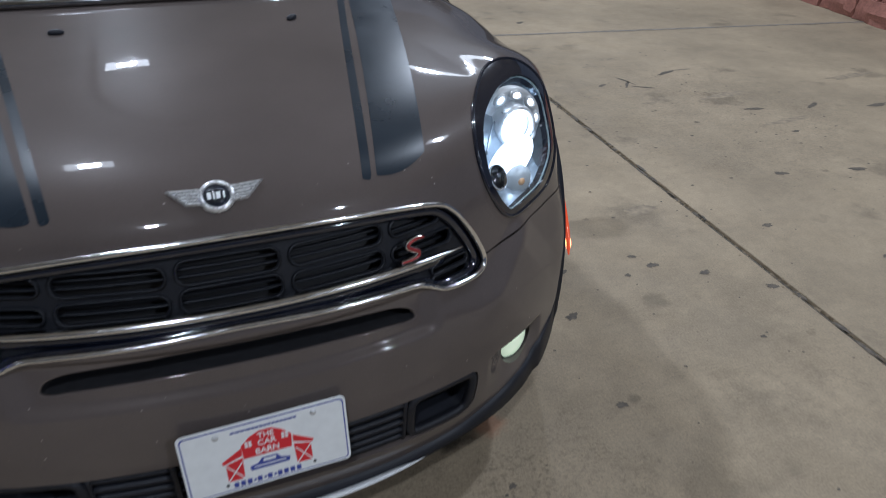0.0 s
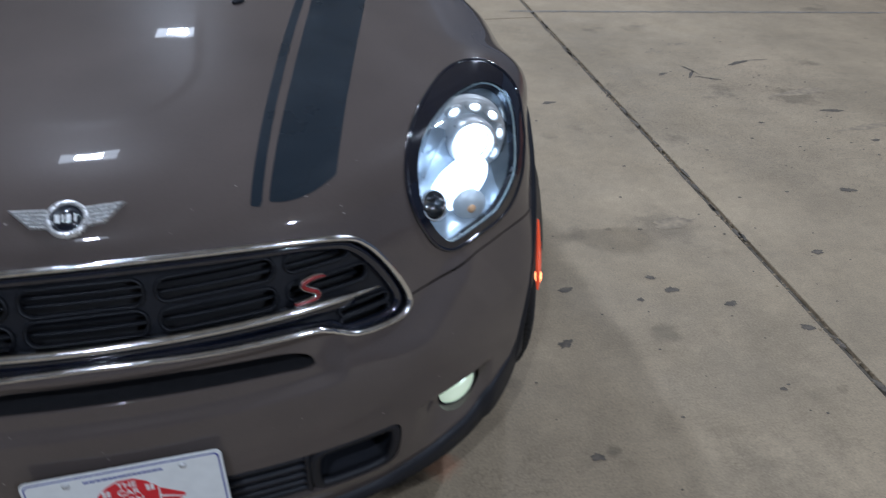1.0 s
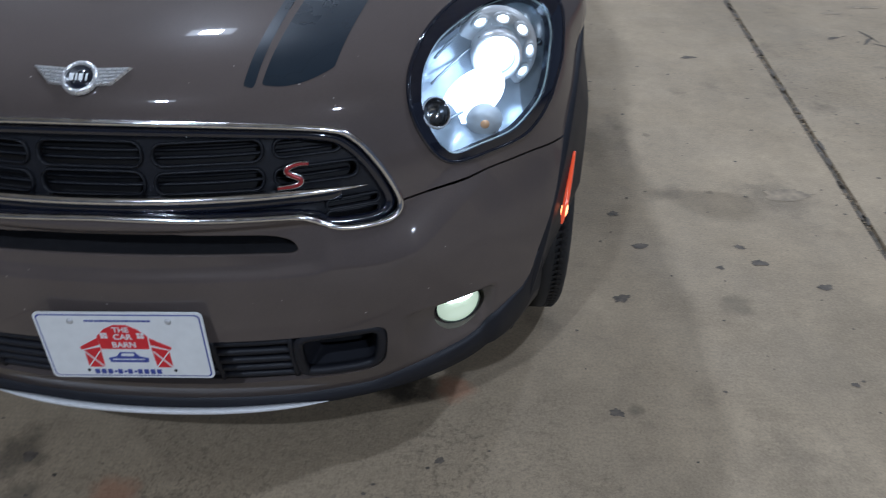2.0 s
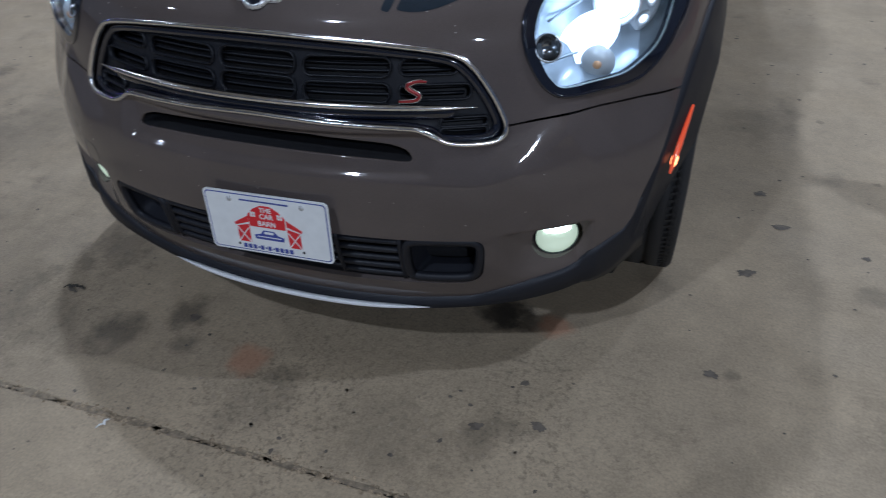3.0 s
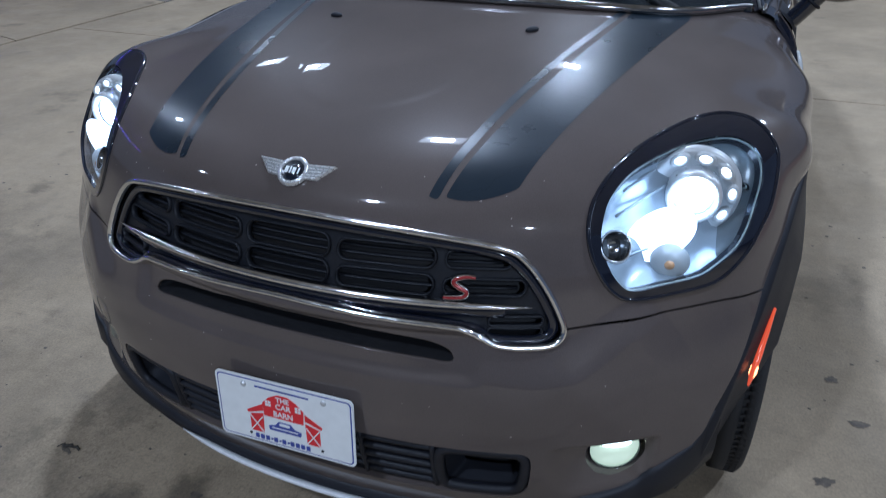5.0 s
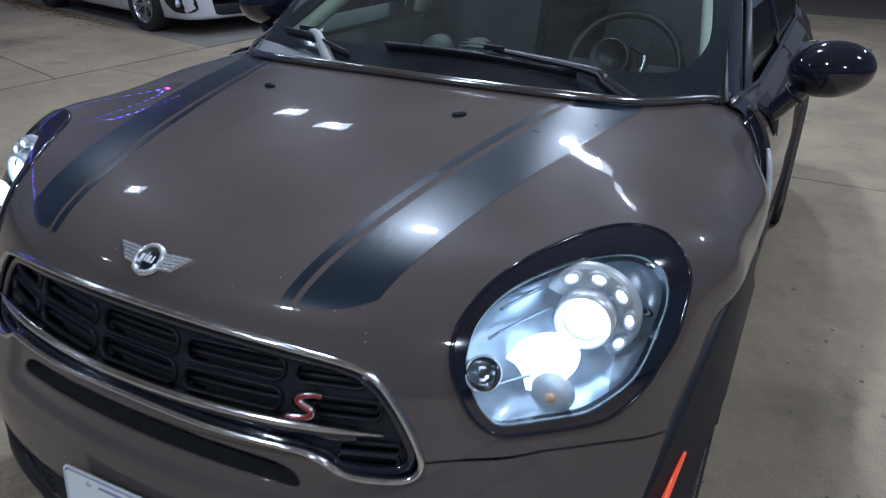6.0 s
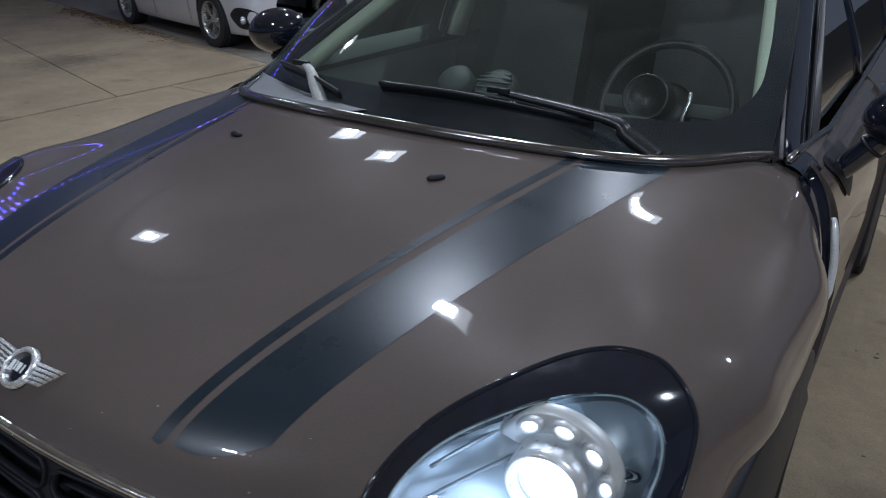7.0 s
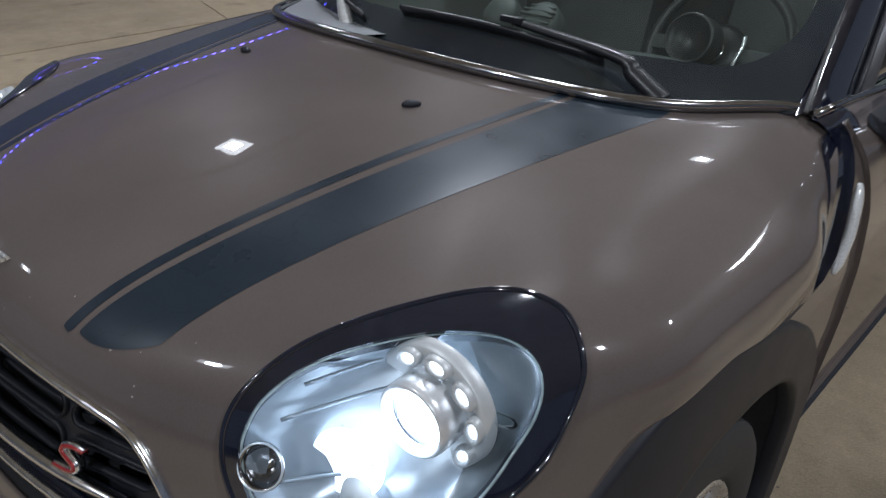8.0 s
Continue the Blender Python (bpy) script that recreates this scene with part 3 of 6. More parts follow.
LENS = smooth_loop([(-.187, .002), (-.170, .047), (-.134, .086), (-.087, .115), (-.020, .141), (.034, .154), (.088, .158), (.122, .150), (.146, .130), (.156, .100), (.150, .064),
                    (.132, .026), (.108, -.019), (.080, -.055), (.035, -.086), (-.001, -.101), (-.067, -.109), (-.131, -.113), (-.160, -.092), (-.179, -.058), (-.187, -.026)], 110)
RING = smooth_loop([(-.203, .020), (-.187, .056), (-.150, .098), (-.105, .131), (-.040, .164), (.045, .196), (.108, .206), (.155, .195), (.177, .174), (.190, .144), (.193, .114),
                    (.181, .070), (.160, .018), (.129, -.022), (.106, -.053), (.069, -.089), (.025, -.112), (-.055, -.122), (-.130, -.125), (-.171, -.102), (-.197, -.056), (-.206, -.017)], 110)
WHEEL_Y, WHEEL_Z = 0.76, 0.33


def arch_radius(deg):
    """Outer reach of the front cladding round the wheel's centre: it flares into the sill behind the wheel."""
    return np.interp(deg, (-14, 40, 60, 70, 80, 90, 100, 122, 145, 160, 175, 200), (.484, .486, .504, .516, .520, .513, .503, .504, .540, .575, .590, .590))



xz = np.stack((GV[:, 0], GV[:, 2]), 1)
axz = np.stack((ax_, GV[:, 2]), 1)
rel = np.stack((ax_, ay_, az_), 1) - LAMP_C
lamp2 = np.stack((rel @ LAMP_A, rel @ LAMP_B), 1)
near_lamp = (ax_ > 0.4) & (az_ > 0.6)
f_ring = np.where(near_lamp, signed_inside(lamp2, RING), -1)
f_lens = np.where(near_lamp, signed_inside(lamp2, LENS), -1)
front = GV[:, 1] < 0.45
f_grille = np.where(front, signed_inside(xz, GRILLE), -1)
f_slot = np.where(front, signed_inside(xz, SLOT), -1)
f_lower = np.where(front, signed_inside(xz, LOWER), -1)
f_fog = np.where(front, signed_inside(axz, FOG), -1)
HEM_X = (0, .30, .46, .53, .60, .655, .682, .703, .74, .773, .788, .797, .825, .9)
HEM_Z = (.204, .208, .225, .254, .280, .293, .306, .334, .356, .375, .405, .45, .54, .9)
crease = np.interp(ax_, (0, .50, .52, .557, .617, .697, .778, .84, .9), (.70, .70, .656, .660, .667, .671, .671, .666, .66))
arch = np.where(ax_ > 0.6, np.hypot(ay_ - WHEEL_Y, az_ - WHEEL_Z) - arch_radius(np.degrees(np.arctan2(az_ - WHEEL_Z, WHEEL_Y - ay_))) + .006, 1.0)
hem = np.interp(ax_, HEM_X, HEM_Z)
f_bonnet = np.minimum.reduce((az_ - crease - .0022, -f_grille, -f_ring - 0.0005, arch))
f_bumper = np.minimum.reduce((crease - az_ - .0022, -f_grille, -f_slot, -f_lower, -f_fog, arch, az_ - hem))

car = thing("compact_car", "dark brown compact crossover, black bonnet stripes, headlights lit, on concrete", "car", (0, 0, 0))
bonnet = thicken("bonnet", *clip(GV, GF, f_bonnet), PAINT, car, "glossy brown clamshell bonnet")
bumper = thicken("front_bumper", *clip(GV, GF, f_bumper), PAINT, car, "glossy brown front bumper")

# bonnet stripes of black vinyl, wide outer and narrow inner band each side
s_len = np.clip((ay_ - .16) / (1.06 - .16), 0, 1)


def band(lo0, lo1, hi0, hi1, y0, skew, bow):
    """Signed reach inside a stripe whose edges run from lo0/hi0 at its foot to lo1/hi1 at the scuttle."""
    lo = lo0 + (lo1 - lo0) * s_len + bow * np.sin(np.pi * s_len)
    hi = hi0 + (hi1 - hi0) * s_len + bow * np.sin(np.pi * s_len)
    foot = ay_ - (y0 + skew * (ax_ - lo0) ** 2)
    return np.minimum.reduce((ax_ - lo, hi - ax_, foot, np.where(GN[:, 2] > 0.2, 1.0, -1.0), f_bonnet))


for side in (1, -1):
    for nm, fb in (("stripe", band(.291, .466, .393, .592, .166, 4.0, .004)), ("stripe", band(.263, .438, .281, .456, .158, 0.0, -.004))):
        fs = np.where(GV[:, 0] * side > 0, fb, -1)
        thicken(nm, *clip(GV, GF, fs), STRIPE, bonnet, "satin black vinyl stripe", 0.0, 0.0007)


def sweep_taper(path, profile, normals, scale):
    """Like sweep, with a scale for each point of the path."""
    path, normals, k = np.asarray(path, float), np.asarray(normals, float), len(profile)
    verts, faces = [], []
    for i in range(len(path)):
        t = path[min(i + 1, len(path) - 1)] - path[max(i - 1, 0)]
        t /= np.linalg.norm(t) + 1e-12
        nn = normals[i] - t * (normals[i] @ t)
        nn /= np.linalg.norm(nn) + 1e-12
        s = np.cross(t, nn)
        verts += [path[i] + (s * q[0] + nn * q[1]) * scale[i] for q in profile]
    for i in range(len(path) - 1):
        for q in range(k):
            r = (q + 1) % k
            faces.append((i * k + q, (i + 1) * k + q, (i + 1) * k + r, i * k + r))
    faces += [tuple(range(k)), tuple((len(path) - 1) * k + q for q in reversed(range(k)))]
    return verts, faces


def front_path(loop, out=0.0):
    got = [front_point(x, z) for x, z in loop]
    return np.array([p + n * out for p, n in got]), np.array([n for p, n in got])


def recess(name, loop, depth, mat, parent, label="", shrink=0.94):
    """A cavity behind an opening of the front body: walls and a back."""
    rim, _ = front_path(loop, -0.003)
    c = rim.mean(0)
    back = rim + np.array((0, depth, 0))
    back[:, 0] = c[0] + (back[:, 0] - c[0]) * shrink
    back[:, 2] = c[2] + (back[:, 2] - c[2]) * shrink
    n = len(rim)
    faces = [(i, (i + 1) % n, n + (i + 1) % n, n + i) for i in range(n)] + [tuple(n + i for i in range(n))]
    return mesh_object(name, list(rim) + list(back), faces, mat, parent, label, smooth=False)


# -- grille --
grille = recess("grille", GRILLE, 0.055, DARK, car, "black slotted radiator grille in a chrome surround", 0.97)
p, n = front_path(GRILLE)
v, f = sweep(p, [(-.0062, -.006), (-.0062, .004), (-.0036, .008), (.001, .0092), (.0044, .006), (.0062, .001), (.0062, -.006)], n, closed=True)
mesh_object("chrome_surround", v, f, CHROME, grille, "polished chrome surround")
inner = GRILLE.mean(0) + (GRILLE - GRILLE.mean(0)) * np.array((.972, .90))
p, n = front_path(inner, -0.014)
v, f = sweep(p, round_profile(.010, .008, 8), n, closed=True)
mesh_object("inner_rim", v, f, BLACK_GLOSS, grille)


def slot_loop(x0, x1, z0, z1, slant=0.0):
    r = min(0.018, (z1 - z0) * 0.45)
    pts = []
    for cx, cz, a0 in ((x1 - r, z0 + r, -90), (x1 - r - slant, z1 - r, 0), (x0 + r + (slant if x0 < 0 else 0), z1 - r, 90), (x0 + r, z0 + r, 180)):
        for k in range(5):
            a = radians(a0 + 22.5 * k)
            pts.append((cx + r * math.cos(a), cz + r * math.sin(a)))
    return np.array(pts)


cells = []
for z0, z1, span in ((.757, .800, .425), (.708, .750, .452)):
    for a, b in ((-span, -.31), (-.292, -.108), (-.09, .09), (.108, .292), (.31, span)):
        cells.append((slot_loop(a, b, z0 + (.004 if abs(a + b) > .7 else 0), z1 - .024 * abs(a + b) / 2 ** 1.2), -.022, .0032))
for a, b in ((.395, .487), (-.487, -.395)):
    for z0 in (.640, .660):
        cells.append((slot_loop(a, b, z0, z0 + .017), -.018, .003))
f_open = np.full(len(GV), -1.0)
for lp, out, w in cells:
    f_open[FRONT] = np.maximum(f_open[FRONT], signed_inside(xz[FRONT], lp))
    p, n = front_path(lp, out)
    v, f = sweep(p, round_profile(w, .007, 8), n, closed=True)
    mesh_object("grille_slot", v, f, GRILLE_BLACK, grille)
thicken("grille_face", *clip(GV, GF, np.minimum(f_grille - .003, -f_open)), GRILLE_BLACK, grille, "moulded black grille face", .014, -.022)
for z, half in ((.722, .44), (.736, .44), (.769, .41), (.783, .40), (.648, .49), (.668, .49)):
    p, n = front_path([(x, z) for x in np.linspace(-half, half, 30)], -.040)
    v, f = sweep(p, round_profile(.0034, .008, 8), n)
    mesh_object("grille_slat", v, f, GRILLE_BLACK, grille)
thicken("grille_backing", *clip(GV, GF, f_grille), DARK, grille, "", 0.0, -.056)
xs = np.linspace(-.462, .462, 60)
p, n = front_path([(x, .699 + .006 * (1 - (x / .46) ** 2)) for x in xs], 0.004)
v, f = sweep_taper(p, [(-.0075, -.012), (-.0075, .002), (-.003, .008), (.003, .008), (.0075, .002), (.0075, -.012)], n, np.clip((1 - (np.abs(xs) / .464) ** 6) * 1.1, .12, 1))
mesh_object("chrome_bar", v, f, CHROME, grille, "curved chrome crossbar")
p, n = front_path([(x, .688) for x in np.linspace(-.42, .42, 40)], -0.012)
v, f = sweep(p, round_profile(.013, .006, 8), n)
mesh_object("bar_apron", v, f, BLACK_GLOSS, grille)
letter = smooth_loop([(.372, .757), (.352, .759), (.330, .753), (.327, .744), (.340, .735), (.354, .727), (.353, .717), (.338, .712), (.306, .711)], 40, False)
letter = [(.342 + (x - .342) * .78, .733 + (z - .733) * .78) for x, z in letter]
taper = np.clip(1.15 - 0.5 * np.abs(np.linspace(-1, 1, 40)), .5, 1)
for nm, w, o, mt in (("letter_rim", .0058, .009, CHROME), ("letter_face", .0036, .0110, RED)):
    p, n = front_path(letter, o)
    v, f = sweep_taper(p, [(-w, -.012), (-w, .001), (-w * .6, .003), (w * .6, .003), (w, .001), (w, -.012)], n, taper)
    mesh_object(nm, v, f, mt, grille)

# -- upper slot --
slot = recess("air_slot", SLOT, 0.06, DARK, car, "long narrow black air slot", 0.96)
p, n = front_path(SLOT, -0.004)
v, f = sweep(p, round_profile(.004, .004, 8), n, closed=True)
mesh_object("slot_lip", v, f, PAINT, slot)

# -- lower grille and brake ducts --
lower = recess("lower_grille", LOWER, 0.075, DARK, car, "black lower grille with brake ducts", 0.97)
for s in (1, -1):
    for k in range(5):
        z = .288 + k * .0265
        p, n = front_path([(s * x, z) for x in np.linspace(.165, .305, 12)], -0.012)
        v, f = sweep(p, [(-.0075, -.006), (-.006, .004), (0, .007), (.006, .004), (.0075, -.006)], n)
        mesh_object("grille_slat", v, f, BLACK_PLASTIC, lower)
    for x in (.160, .308):
        p, n = front_path([(s * x, z) for z in np.linspace(.278, .406, 8)], -0.010)
        v, f = sweep(p, round_profile(.006, .006, 8), n)
        mesh_object("grille_post", v, f, BLACK_PLASTIC, lower)
    duct = [(s * x, z) for x, z in smooth_loop([(.324, .300), (.345, .287), (.42, .286), (.462, .292), (.478, .318), (.484, .375), (.472, .398), (.44, .402), (.36, .403), (.330, .396), (.321, .37)], 48)]
    p, n = front_path(duct, -0.006)
    v, f = sweep(p, [(-.011, -.010), (-.009, .003), (0, .007), (.009, .003), (.011, -.010)], n, closed=True)
    mesh_object("duct_frame", v, f, BLACK_PLASTIC, lower, "grained black duct frame")
    rim = p.copy()
    c = rim.mean(0)
    ring2 = c + (rim - c) * 0.72 + np.array((0, .06, 0))
    m = len(rim)
    mesh_object("duct_wall", list(rim) + list(ring2), [(i, (i + 1) % m, m + (i + 1) % m, m + i) for i in range(m)], BLACK_PLASTIC, lower)
for k in range(5):
    z = .288 + k * .0265
    p, n = front_path([(x, z) for x in np.linspace(-.155, .155, 16)], -0.016)
    v, f = sweep(p, [(-.006, -.006), (-.005, .003), (.005, .003), (.006, -.006)], n)
    mesh_object("grille_slat", v, f, BLACK_PLASTIC, lower)

# -- black lower lip with its silver strip --
xs = np.linspace(-.815, .815, 110)
lip_v, k = [], 6
for x in xs:
    a = abs(x)
    z0 = min(.447, float(np.interp(a, HEM_X, HEM_Z)))
    q, n = front_point(x, z0)
    zb = float(np.interp(a, (0, .35, .5, .6, .75, .82, .853), (.165, .172, .190, .203, .225, .29, .375)))
    back = .022 + .03 * max(0, a - .5)
    proud = max(0.0, min(1.0, (.80 - a) / .10))
    lip_v += [q - n * .012, q + n * (.006 * proud - .001), q + n * (.010 * proud - .001) + np.array((0, 0, -.014)), np.array((x + n[0] * .01 * proud, q[1] + n[1] * .012 * proud, z0 * .35 + zb * .65)),
              np.array((x, q[1] + back, zb)), np.array((x * .95, q[1] + .09, zb + .01))]
lip = mesh_object("lower_lip", lip_v, [(i * k + j, (i + 1) * k + j, (i + 1) * k + j + 1, i * k + j + 1) for i in range(len(xs) - 1) for j in range(k - 1)], BLACK_PLASTIC, car, "grained black plastic lower lip")
xs = np.linspace(-.36, .36, 50)
pts = [np.array((x, front_point(x, .216)[0][1] - .014, .180 + .10 * x * x)) for x in xs]
v, f = sweep_taper(pts, [(-.0050, -.010), (-.0050, .003), (-.0034, .006), (.0034, .006), (.0050, .003), (.0050, -.010)], [np.array((x * .5, -.93, .15)) for x in xs], np.clip((1 - (np.abs(xs) / .362) ** 5), .1, 1))
mesh_object("silver_strip", v, f, BRIGHT_STRIP, lip, "silver skid strip")

# -- fog lamps --
for s in (1, -1):
    loop = [(s * x, z) for x, z in FOG]
    fog = recess("fog_lamp", loop, 0.035, PAINT, car, "round fog lamp, glowing faintly, under a brow", 0.95)
    c, n = front_point(s * .634, .373)
    q = Vector((s * .42, -.90, .06)).to_track_quat("Z", "Y").to_matrix().to_4x4()
    m = Matrix.Translation(Vector(c) + Vector((-s * .003, .008, 0))) @ q
    v, f = revolve([(0.0, .012), (.012, .0115), (.029, .009), (.044, .004), (.0490, -.003)], m, 40)
    mesh_object("fog_lens", v, f, FOG_GLOW, fog, "milky round lens")
    v, f = revolve([(.0490, -.004), (.0490, .002), (.0498, .003), (.0512, .002), (.0516, -.012)], m, 40)
    mesh_object("fog_rim", v, f, BLACK_GLOSS, fog, "thin black seal")
    # glowing bar near the lens top that draws the fog lamp's glare
    bm_t = Matrix.Translation(Vector(c) + Vector((-s * .003, .002, .024))) @ q
    v, f = revolve([(0, .010), (.008, .009), (.012, .004)], bm_t @ Matrix.Diagonal((2.6, .95, 1, 1)), 20)
    mesh_object("fog_glare_bar", v, f, FOG_GLARE, fog)

# -- headlights --
def lamp_point(a, b, s, out=0.0):
    """The body's point at headlight coordinates a, b on side s."""
    idx = np.where(near_lamp & (GV[:, 0] > 0))[0]
    i = idx[((lamp2[idx, 0] - a) ** 2 + (lamp2[idx, 1] - b) ** 2).argmin()]
    n = GN[i]
    d = (a - lamp2[i, 0]) * LAMP_A + (b - lamp2[i, 1]) * LAMP_B
    q = GV[i] + d - LAMP_N * (n @ d) / (n @ LAMP_N) + n * out
    return np.array((q[0] * s, q[1], q[2])), np.array((n[0] * s, n[1], n[2]))


def headlight(s):
    hl = thing("headlight", "oval xenon headlight, lit, in a gloss black ring", "", (0, 0, 0))
    hl.parent = car
    side = GV[:, 0] * s > 0
    ring_f = np.where(side, np.minimum(f_ring, -f_lens + .004), -1)
    thicken("headlight_ring", *clip(GV, GF, ring_f), BLACK_GLOSS, hl, "gloss black headlight ring", 0.02, 0.003)
    got = [lamp_point(a, b, s, 0.002) for a, b in RING]
    v, f = sweep([g[0] for g in got], round_profile(.0042, .0045, 8), [g[1] for g in got], closed=True)
    mesh_object("ring_bead", v, f, BLACK_GLOSS, hl)
    lens_f = np.where(side, f_lens + .002, -1)
    lv, lf = clip(GV, GF, lens_f)
    lens_ob = thicken("lens", lv, lf, CLEAR, hl, "clear polycarbonate lens", 0.004, -0.002)
    lens_ob.visible_shadow = False
    got = [lamp_point(a, b, s, -0.004) for a, b in LENS]
    v, f = sweep([g[0] for g in got], round_profile(.0060, .0035, 8), [g[1] for g in got], closed=True)
    mesh_object("lens_edge", v, f, LENS_EDGE, hl)
    # reflector bowl: rings that shrink and sink behind the lens
    rings, levels = [], ((1.0, .006), (.97, .022), (.88, .045), (.72, .066), (.50, .078), (.25, .083), (.06, .084))
    cen = LENS.mean(0)
    for sc, dp in levels:
        for a, b in LENS:
            q, n = lamp_point(cen[0] + (a - cen[0]) * sc, cen[1] + (b - cen[1]) * sc, s)
            inward = np.array((-LAMP_N[0] * s * .6, -LAMP_N[1], -LAMP_N[2] * .4))
            rings.append(q + inward * dp)
    m = len(LENS)
    faces = [(r * m + i, r * m + (i + 1) % m, (r + 1) * m + (i + 1) % m, (r + 1) * m + i) for r in range(len(levels) - 1) for i in range(m)]
    faces.append(tuple((len(levels) - 1) * m + i for i in range(m)))
    across = np.array([cen[0] + (LENS[i % m][0] - cen[0]) * levels[i // m][0] - .080 + .35 * abs(LENS[i % m][1] * levels[i // m][0] - .03) for i in range(m * len(levels))])
    fan = np.array([(f[0], f[i], f[i + 1]) for f in faces for i in range(1, len(f) - 1)])
    mesh_object("reflector", *clip(np.array(rings), fan, -across), BOWL, hl, "silvered reflector bowl")
    mesh_object("lamp_housing", *clip(np.array(rings), fan, across), HOUSING, hl, "smoked grey outer housing")
    ahead = Vector((.10 * s, -1, .06)).normalized().to_track_quat("Z", "Y").to_matrix().to_4x4()

    def inside(a, b, depth):
        q, n = lamp_point(a, b, s)
        return Vector(q) + Vector((-LAMP_N[0] * s * .6, -LAMP_N[1], -LAMP_N[2] * .4)) * depth

    pm = Matrix.Translation(inside(.006, .040, .040)) @ ahead
    v, f = revolve([(0, .008), (.015, .007), (.027, .003), (.033, -.002), (.0345, -.01)], pm, 40)
    mesh_object("projector_lens", v, f, XENON, hl, "glaring xenon projector lens")
    v, f = revolve([(.0375, -.012), (.0385, .000), (.0400, .010), (.0440, .014), (.0480, .011), (.0495, .002), (.0495, -.05)], pm, 48)
    gv, gf = revolve([(.0340, -.008), (.0360, -.004), (.0385, .000)], pm, 48)
    mesh_object("projector_gap", gv, gf, BLACK_GLOSS, hl)
    mesh_object("projector_rim", v, f, SILVER, hl, "silver projector rim")
    v, f = revolve([(.049, -.03), (.075, -.022), (.082, -.024), (.085, -.04)], pm, 48)
    mesh_object("lamp_bezel", v, f, BEZEL, hl)
    # added glowing disc below the projector: its glare as a shape, no lamp part
    glare_m = Matrix.Translation(inside(-.064, -.020, .050)) @ ahead @ Matrix.Rotation(radians(42) * s, 4, "Z") @ Matrix.Diagonal((1.22, .80, 1, 1))
    v, f = revolve([(0, .004), (.020, .005), (.040, .008), (.056, .014)], glare_m, 36)
    mesh_object("glare_blob", v, f, GLARE, hl, "glowing disc added for the headlight's glare")
    for k in range(5):
        ang = radians(118 - 38 * k)
        lm = pm @ Matrix.Translation((.067 * math.cos(ang) * s, .067 * math.sin(ang), -.017)) @ Matrix.Rotation(ang * s if s > 0 else math.pi - ang, 4, "Z") @ Matrix.Diagonal((.82, 1.28, 1, 1))
        v, f = revolve([(0, .003), (.0045, .0025), (.0075, .0), (.0085, -.004)], lm, 16)
        mesh_object("led", v, f, DRL if k < 3 else DRL_SIDE, hl)
        v, f = revolve([(.0085, -.004), (.0090, .002), (.0125, .004), (.0145, .0), (.015, -.006)], lm, 20)
        mesh_object("led_cup", v, f, BEZEL, hl)
    # moulded folds in the bowl, running from the lens edge to the projector
    for a0, b0, a1, b1 in ((-.150, .018, -.030, .062), (-.128, .062, -.040, .096), (-.150, -.058, -.060, -.050)):
        fold = [inside(a0 + (a1 - a0) * k / 8, b0 + (b1 - b0) * k / 8, .027 + .046 * math.sin(k / 8 * 1.5)) for k in range(9)]
        v, f = sweep([np.array(q) for q in fold], round_profile(.0026, .0022, 6), [np.array((LAMP_N[0] * s, LAMP_N[1], LAMP_N[2]))] * 9)
        mesh_object("reflector_fold", v, f, BOWL, hl)
    bm_ = Matrix.Translation(inside(-.052, -.076, .030)) @ ahead
    v, f = revolve([(0, .006), (.016, .004), (.029, -.002), (.036, -.012)], bm_, 28)
    mesh_object("turn_lamp", v, f, BEZEL, hl, "clear ribbed turn lamp")
    v, f = revolve([(0, .009), (.006, .008), (.010, .004), (.010, -.006)], bm_, 16)
    mesh_object("turn_bulb", v, f, AMBER_BULB, hl, "amber bulb")
    nm_ = Matrix.Translation(inside(-.158, -.030, .003)) @ Vector((LAMP_N[0] * s, LAMP_N[1], LAMP_N[2])).to_track_quat("Z", "Y").to_matrix().to_4x4()
    v, f = revolve([(0, -.03), (.016, -.028), (.0235, -.012), (.0245, .002), (.0275, .004), (.0295, .0)], nm_, 28)
    mesh_object("level_socket", v, f, DARK_CHROME, hl, "dark round socket")
    v, f = revolve([(.0262, .003), (.0275, .0048), (.029, .002)], nm_, 28)
    mesh_object("socket_rim", v, f, REFLECTOR, hl)
    sm = Matrix.Translation(inside(.105, .055, .022)) @ pose(0, 0, 0, 60, 20 * s, -50 * s)
    v, f = revolve([(0, .024), (.006, .020), (.009, .008), (.009, -.012), (.005, -.022), (0, -.024)], sm, 16)
    mesh_object("side_bulb", v, f, CLEAR, hl)
    return hl


headlight(1)
headlight(-1)

# -- towing eye cover seam on the bumper --
cover = [(-.571 + .030 * math.copysign(abs(math.cos(a)) ** .5, math.cos(a)), .455 + .030 * math.copysign(abs(math.sin(a)) ** .5, math.sin(a))) for a in np.linspace(0, 2 * math.pi, 28, False)]
p, n = front_path(cover, 0.0)
v, f = sweep(p, round_profile(.0012, .0006, 6), n, closed=True)
mesh_object("tow_cover_seam", v, f, DARK, bumper)

# -- emblem on the nose: ring, dark disc, two wings; its lettering as plain bars --
c, n = front_point(0, .885)
em = Matrix.Translation(Vector(c) + Vector(n) * .001) @ Matrix(((1, 0, 0, 0), (0, -n[2] * -1, n[1], 0), (0, -n[1], n[2], 0), (0, 0, 0, 1)))
emblem = thing("emblem", "round winged chrome emblem with black centre", "", (0, 0, 0))
emblem.parent = car
